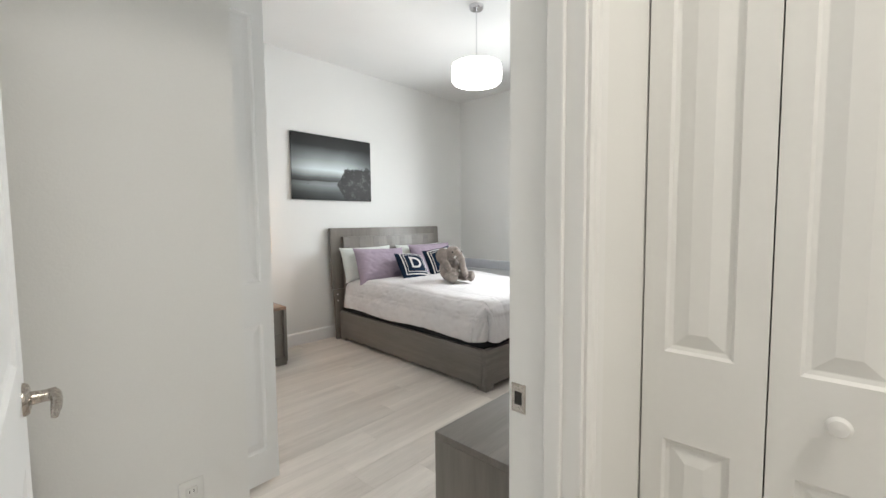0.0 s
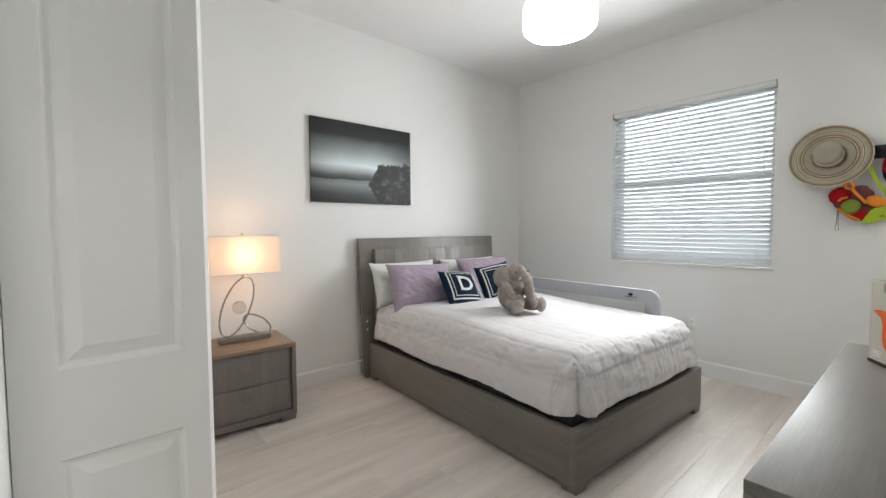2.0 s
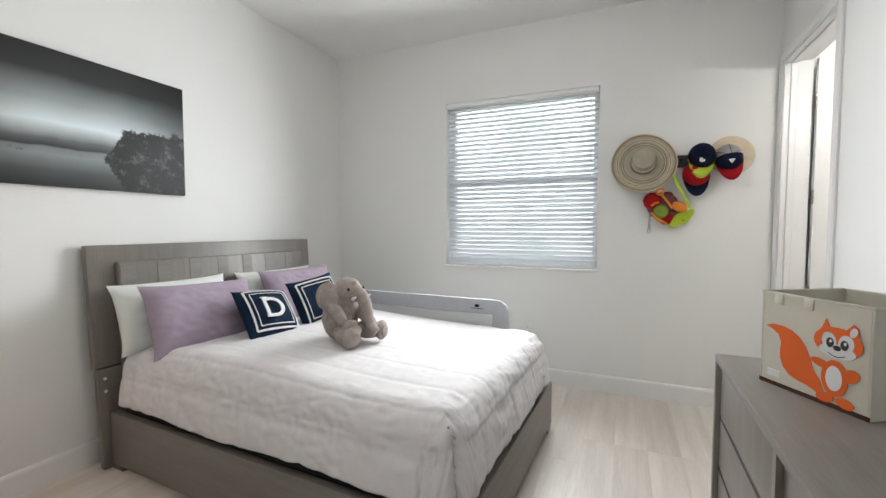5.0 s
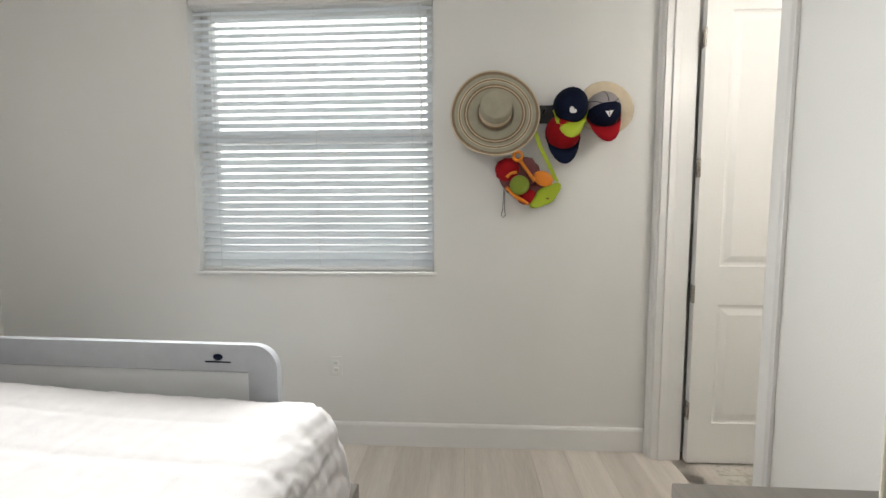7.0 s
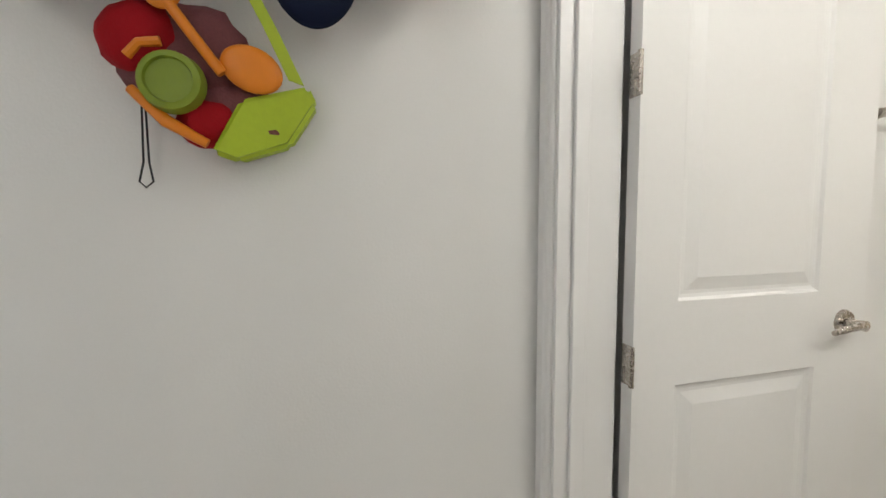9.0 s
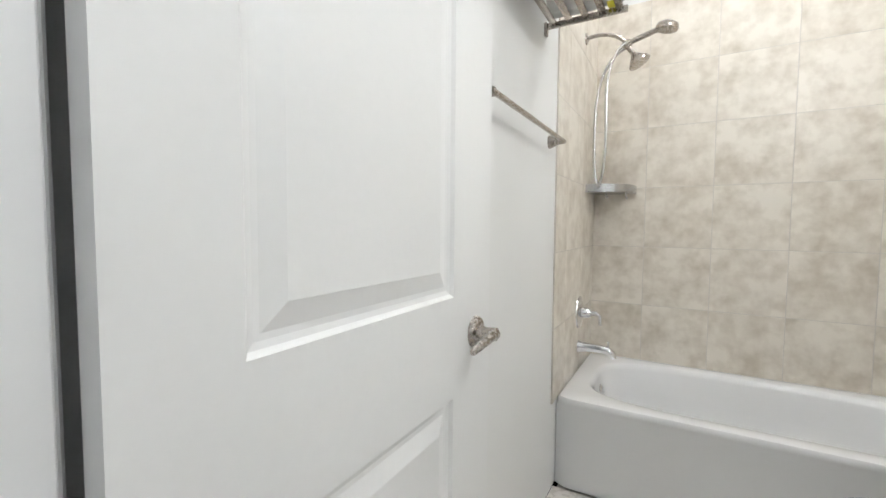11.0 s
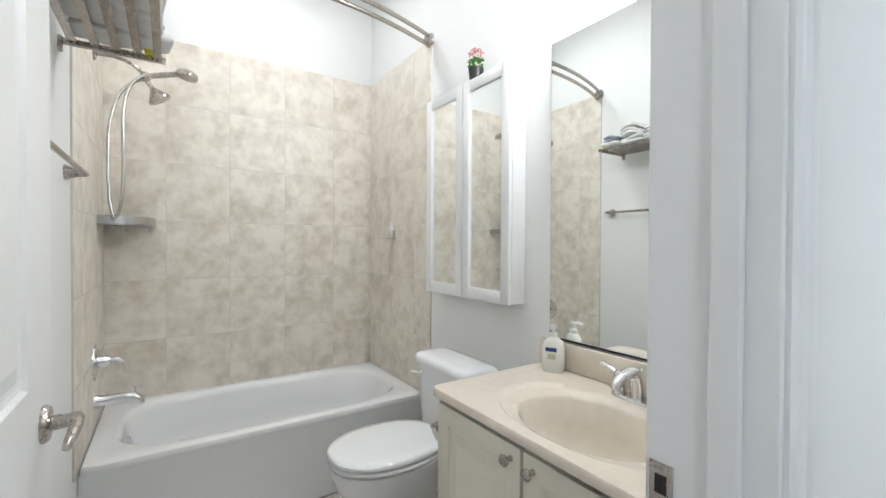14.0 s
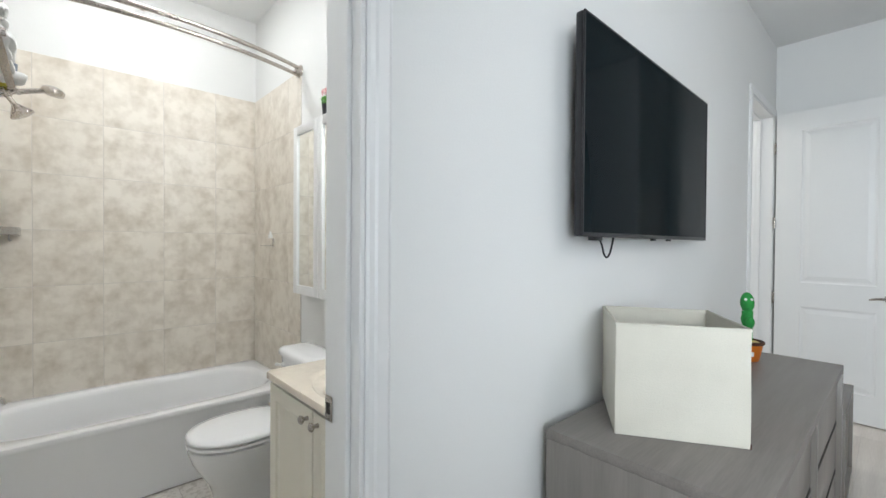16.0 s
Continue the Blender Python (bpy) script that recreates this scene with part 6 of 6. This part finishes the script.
    for x in (-1, 1):
        part("label", slab((x * 0.002 - 0.02, -0.03 if x < 0 else 0.0265, 0.078), (x * 0.002 + 0.02, -0.0265 if x < 0 else 0.03, 0.092), 0.001, 1), LABELB, p, "small blue label")
        part("label_print", slab((-0.014, -0.0292 if x < 0 else 0.0275, 0.05), (0.014, -0.0275 if x < 0 else 0.0292, 0.07), 0.0005, 1), PALELABEL, p, "pale printed flowers")
    p = thing("hand_soap_bottle", (BX + 0.07, 0.515, top), 80, "clear pump bottle of yellow hand soap beside the sink", "soap bottle")
    p.matrix_basis = p.matrix_basis @ Matrix.Scale(0.8, 4)
    bm = bmesh.new()
    rings(bm, [super_loop(0, 0, a, b, z, 3, 32) for a, b, z in ((0.03, 0.022, 0), (0.033, 0.025, 0.005), (0.033, 0.025, 0.115), (0.028, 0.022, 0.128), (0.013, 0.013, 0.138), (0.013, 0.013, 0.146))], True)
    part("bottle", bm, AMBERSOAP, p, "clear plastic with yellow soap")
    part("label", slab((-0.022, -0.0268, 0.055), (0.022, -0.0254, 0.105), 0.0006, 1), YELLOWP, p, "yellow printed label")
    part("label", slab((-0.022, 0.0254, 0.055), (0.022, 0.0268, 0.105), 0.0006, 1), YELLOWP, p, "yellow printed label")
    bm = bmesh.new()
    lathe(bm, ((0.015, 0.146), (0.015, 0.164), (0.006, 0.166), (0.006, 0.182), (0.013, 0.184), (0.013, 0.192), (0, 0.193)), 18, None, False)
    tube(bm, [(0, 0, 0.188), (0.0, -0.02, 0.189), (0.0, -0.04, 0.182)], [0.006, 0.006, 0.004], 8)
    part("pump", bm, BLACK, p, "black pump head")
    mr = thing("wall_mirror", (BX, 0, 0), 0, "large frameless mirror above the sink", "mirror")
    part("glass", slab((0.0015, -0.165, top + 0.113), (0.0065, y1 - 0.01, 2.05)), MIRROR, mr)
    part("bottom_channel", slab((0.001, -0.165, top + 0.106), (0.010, y1 - 0.01, top + 0.1125), 0.001, 1), BLACK, mr)


vanity()


def medicine_cabinet():
    y0, y1, z0, z1, d = -0.95, -0.305, 1.032, 2.025, 0.075
    c = thing("medicine_cabinet", (BX + 0.001, 0, 0), 0, "white wall cabinet with two mirrored doors", "wall cabinet")
    part("body", slab((0, y0, z0), (d, y1, z1), 0.003), TRIM, c)
    for a, b in ((y0, (y0 + y1) / 2 - 0.002), ((y0 + y1) / 2 + 0.002, y1)):
        bm = bmesh.new()
        f = 0.05
        x0, x1 = d + 0.002, d + 0.02
        box(bm, (x0, a, z0 - 0.002), (x1, a + f, z1 + 0.002), 0.004)
        box(bm, (x0, b - f, z0 - 0.002), (x1, b, z1 + 0.002), 0.004)
        box(bm, (x0, a + f, z0 - 0.002), (x1, b - f, z0 + f), 0.004)
        box(bm, (x0, a + f, z1 - f), (x1, b - f, z1 + 0.002), 0.004)
        dr = part("door_frame_panel", bm, TRIM, c)
        part("mirror_pane", slab((d + 0.006, a + f - 0.004, z0 + f - 0.004), (d + 0.010, b - f + 0.004, z1 - f + 0.004)), MIRROR, dr, "mirrored door pane")
    for z in (1.16, 1.45, 1.72):
        bm = bmesh.new()
        lathe(bm, ((0, 0), (0.006, 0), (0.005, 0.002), (0, 0.0022)), 12, Matrix.Translation((d * 0.45, y1, z)) @ Matrix.Rotation(radians(-90), 4, "X"), False)
        part("screw_cover", bm, WHITEP, c)
    p = thing("potted_plant", (BX + 0.065, -0.565, z1 + 0.002), 0, "tiny pink-flowered plant in a black pot", "plant")
    bm = bmesh.new()
    lathe(bm, ((0, 0), (0.03, 0), (0.036, 0.055), (0.033, 0.055), (0.0, 0.05)), 24, None, False)
    part("pot", bm, BLACK, p)
    rnd = random.Random(4)
    for nm, mt, n, zc, rr, sz in (("leaves", GREENLEAF, 60, 0.075, 0.038, 0.018), ("flowers", PINK, 70, 0.118, 0.036, 0.013)):
        bm = bmesh.new()
        for _ in range(n):
            a, b = rnd.uniform(0, 6.28), rnd.uniform(-0.6, 1.4)
            q = Vector((math.cos(a) * math.cos(b), math.sin(a) * math.cos(b), math.sin(b) * 0.8)) * rr * rnd.uniform(0.6, 1) + Vector((0, 0, zc))
            m = Matrix.Translation(q) @ Euler((rnd.uniform(0, 3), rnd.uniform(0, 3), a)).to_matrix().to_4x4()
            bm.faces.new([bm.verts.new(m @ Vector(v)) for v in ((0, -sz * 0.4, 0), (sz * 0.6, 0, sz * 0.15), (0, sz * 0.4, 0), (-sz * 0.6, 0, sz * 0.15))])
        part(nm, bm, mt, p, smooth=False)


medicine_cabinet()


def towel_rack():
    y0, y1, z, x0, x1 = -0.86, -0.20, 1.93, 4.36, XW - 0.012
    r = thing("towel_rack", (0, 0, 0), 0, "brushed nickel slatted towel shelf on the wall", "towel rack")
    for i in range(5):
        x = x0 + 0.012 + i * (x1 - x0 - 0.05) / 4
        part("slat", slab((x, y0 + 0.012, z - 0.004), (x + 0.024, y1 - 0.012, z + 0.004), 0.001, 1), NICKEL, r)
    for y in (y0, y1 - 0.012):
        part("end_bar", slab((x0, y, z - 0.012), (x1 + 0.004, y + 0.012, z + 0.01), 0.002), NICKEL, r)
        part("wall_plate", slab((x1, y - 0.006, z - 0.035), (XW, y + 0.018, z + 0.014), 0.004), NICKEL, r, "small nickel wall bracket")

    def folded(name, at, w, d, h, mat, label, seed, layers=3):
        t = thing(name, at, 0, label, "towel", "towels on the rack")
        for k in range(layers):
            bm = bmesh.new()
            hh = h / layers
            prof = []
            for i in range(20):
                a = 2 * math.pi * i / 20
                c, s = math.cos(a), math.sin(a)
                q = (abs(c) ** 4 + abs(s) ** 4) ** -0.25
                prof.append((w / 2 * c * q, hh / 2 * s * q))
            loops = []
            for j in range(25):
                u = j / 12 - 1
                y = d / 2 * u
                e = (1 - abs(u) ** 6) ** 0.5 * 0.75 + 0.25
                sag = -0.32 * h * u * u * (k + 0.3) / layers + 0.022 * noise.noise(Vector((seed, k * 0.9, y * 7)))
                slip = 0.022 * noise.noise(Vector((seed * 3, k * 2.3, 1.0)))
                loops.append([(x * (0.96 + 0.04 * e) + slip + 0.012 * noise.noise(Vector((seed, k * 3, y * 9))), y + 0.5 * slip,
                               hh * (k + 0.5) + zz * e + max(sag, -hh * k * 0.5) + 0.007 * noise.noise(Vector((x * 25, y * 24 + seed, k)))) for x, zz in prof])
            rings(bm, loops)
            part("fold", bm, mat, t)
        return t
    TOWEL = material("white_towel", (0.74, 0.74, 0.72), 0.95, vary=0.06, scale=30, fine=320, bump=0.1)
    GTOWEL = material("blue_grey_towel", (0.30, 0.34, 0.39), 0.95, vary=0.12, scale=30, fine=320, bump=0.1)
    folded("towel", (4.495, -0.375, z + 0.008), 0.26, 0.33, 0.115, TOWEL, "thick white folded towel lying on the rack", 1, 4)
    folded("towel", (4.50, -0.345, z + 0.112), 0.24, 0.27, 0.085, TOWEL, "loosely folded white towel on another towel", 5, 3)
    folded("towel", (4.495, -0.625, z + 0.008), 0.26, 0.16, 0.14, TOWEL, "white towel folded in a thick bundle on the rack", 9, 5)
    folded("towel", (4.48, -0.775, z + 0.006), 0.27, 0.13, 0.04, TOWEL, "thin white folded towel on the rack", 8, 1)
    folded("towel", (4.48, -0.77, z + 0.044), 0.22, 0.12, 0.045, GTOWEL, "small blue-grey folded towels on the rack", 12, 2)
    pk = thing("yellow_packet", (4.40, -0.822, z + 0.008), 0, "small yellow and black paper packet on the rack", "packet")
    part("packet_body", slab((-0.022, -0.02, -0.002), (0.022, 0.03, 0.036), 0.003), material("yellow_paper", (0.6, 0.55, 0.03), 0.6), pk)
    part("packet_stripe", slab((-0.0225, -0.0225, 0.012), (0.01, -0.0195, 0.03), 0.0005, 1), BLACK, pk)
    b = thing("towel_bar", (0, 0, 0), 0, "brushed nickel towel bar below the shelf", "towel bar")
    bm = bmesh.new()
    tube(bm, [(XW - 0.055, -0.965, 1.517), (XW - 0.055, -0.235, 1.517)], 0.0085, 12)
    part("bar", bm, NICKEL, b)
    for y in (-0.945, -0.255):
        bm = bmesh.new()
        m = Matrix.Translation((XW, y, 1.517)) @ Matrix.Rotation(radians(-90), 4, "Y")
        lathe(bm, ((0, 0), (0.027, 0), (0.025, 0.008), (0.014, 0.035), (0.012, 0.058), (0, 0.064)), 24, m, False)
        part("post", bm, NICKEL, b)


towel_rack()
tp = thing("toilet_paper_holder", (3.545, -0.192, 0.655), 0, "nickel holder with a white paper roll", "paper holder")
bm = bmesh.new()
tube(bm, [(0, 0.016, 0), (0, -0.03, 0), (0.01, -0.055, 0), (0.06, -0.058, 0)], 0.008, 10)
part("arm", bm, NICKEL, tp)
bm = bmesh.new()
lathe(bm, ((0.02, -0.05), (0.052, -0.05), (0.054, -0.045), (0.054, 0.045), (0.052, 0.05), (0.02, 0.05)), 30, Matrix.Translation((-0.02, -0.058, -0.01)) @ Matrix.Rotation(radians(90), 4, "Y"), False)
part("paper_roll", bm, COTTON, tp, "white paper roll")


# ---- floors and tiles ----
def pieces(parent, name, mat, cells, make):
    """One object for each cell, sharing the mesh between cells of one size."""
    store = {}
    for key, m in cells:
        if key not in store:
            store[key] = finish(name, make(key), mat)
        ob = new(name, store[key])
        ob.parent = parent
        ob.matrix_basis = m


def tile_shape(key):
    w, h, t = key
    bm = bmesh.new()
    g, b = 0.0012, 0.0016
    lo = [bm.verts.new(p) for p in ((g, 0, g), (w - g, 0, g), (w - g, 0, h - g), (g, 0, h - g))]
    mid = [bm.verts.new(p) for p in ((g, -t + b, g), (w - g, -t + b, g), (w - g, -t + b, h - g), (g, -t + b, h - g))]
    hi = [bm.verts.new(p) for p in ((g + b, -t, g + b), (w - g - b, -t, g + b), (w - g - b, -t, h - g - b), (g + b, -t, h - g - b))]
    for a, c in ((lo, mid), (mid, hi)):
        for i in range(4):
            bm.faces.new((a[i], a[(i + 1) % 4], c[(i + 1) % 4], c[i]))
    bm.faces.new(hi)
    return bm


def tile_wall(name, origin, turn, cols, rows, label):
    p = tagged(new(name), label, "wall tiles", kind="structure")
    p.matrix_basis = pose(*origin, 0, 0, turn)
    bed_bm = slab((cols[0], -0.0068, rows[0]), (cols[-1], -0.0005, rows[-1] - 0.002))
    part("grout_bed", bed_bm, GROUT, p, smooth=False)
    cells = []
    for a, b in zip(cols, cols[1:]):
        for c, d in zip(rows, rows[1:]):
            cells.append(((round(b - a, 4), round(d - c, 4), 0.0075), pose(a, -0.0005, c)))
    pieces(p, "tile", TILE, cells, tile_shape)


ROWS = (0.40, 0.732, 1.066, 1.40, 1.734, 2.068, 2.433)
tile_wall("tiles_back", (BX, BY, 0), 180, (-1.54, -1.255, -0.932, -0.609, -0.286, 0.0)[::1], ROWS, "mottled beige stone tiles on the wall behind the tub")
bpy.data.objects["tiles_back"].matrix_basis = pose(BX, BY, 0, 0, 0, 180)
tile_wall("tiles_tap_side", (XW, BY, 0), -90, (-0.85, -0.655, -0.332, -0.008), ROWS, "mottled beige stone tiles beside the tub taps")
tile_wall("tiles_far_side", (BX, BY, 0), 90, (0.008, 0.332, 0.655, 0.85), ROWS, "mottled beige stone tiles at the tub's far end")

fb = tagged(new("floor_bathroom"), "pale beige tiled bathroom floor", "floor", kind="structure")
part("floor_bed", slab((BX, -1.105, -0.05), (XW, 0.665, -0.006)), GROUT, fb, smooth=False)
cells = []
xs = [BX + 0.335 * i for i in range(5)] + [XW]
ys = [-1.105 + 0.335 * i for i in range(6)] + [0.665]
for a, b in zip(xs, xs[1:]):
    for c, d in zip(ys, ys[1:]):
        cells.append(((round(b - a, 4), round(d - c, 4), 0.006), pose(a, c, -0.0065, -90, 0, 0) @ pose(0, 0, 0, 0, 0, 0)))
def floor_tile(key):
    bm = tile_shape(key)
    bmesh.ops.rotate(bm, verts=bm.verts, cent=(0, 0, 0), matrix=Matrix.Rotation(radians(180), 3, "X"))
    return bm
pieces(fb, "tile", BFLOOR, [(k, pose(m.translation.x, m.translation.y, -0.006, 90, 0, 0)) for k, m in cells], lambda k: floor_tile(k))

fl = tagged(new("floor"), "light greige wood-look plank floor", "floor", kind="structure")
part("underfloor", slab((HX, HY, -0.08), (XW, YH, -0.052)), JOINT, fl, smooth=False)


def plank_shape(key):
    w, h = key
    bm = bmesh.new()
    box(bm, (0.0003, 0.0003, -0.006), (w - 0.0003, h - 0.0003, 0.0), 0.0006, 1)
    return bm


rnd = random.Random(11)
cells = []
PW, PL = 0.182, 1.22
y = HY
while y < YH - 0.001:
    hgt = round(min(PW, YH - y), 4)
    lo_x, hi_x = (HX, XW) if y + hgt > 0.665 else (HX, 1.8)
    x = lo_x - rnd.choice((0.1, 0.4, 0.7, 1.0))
    while x < hi_x:
        a, b = max(x, lo_x), min(x + PL, hi_x)
        if b - a > 0.02:
            cells.append(((round(b - a, 3), hgt), pose(a, y, 0)))
        x += PL
    y += PW
pieces(fl, "plank", PLANK, cells, plank_shape)
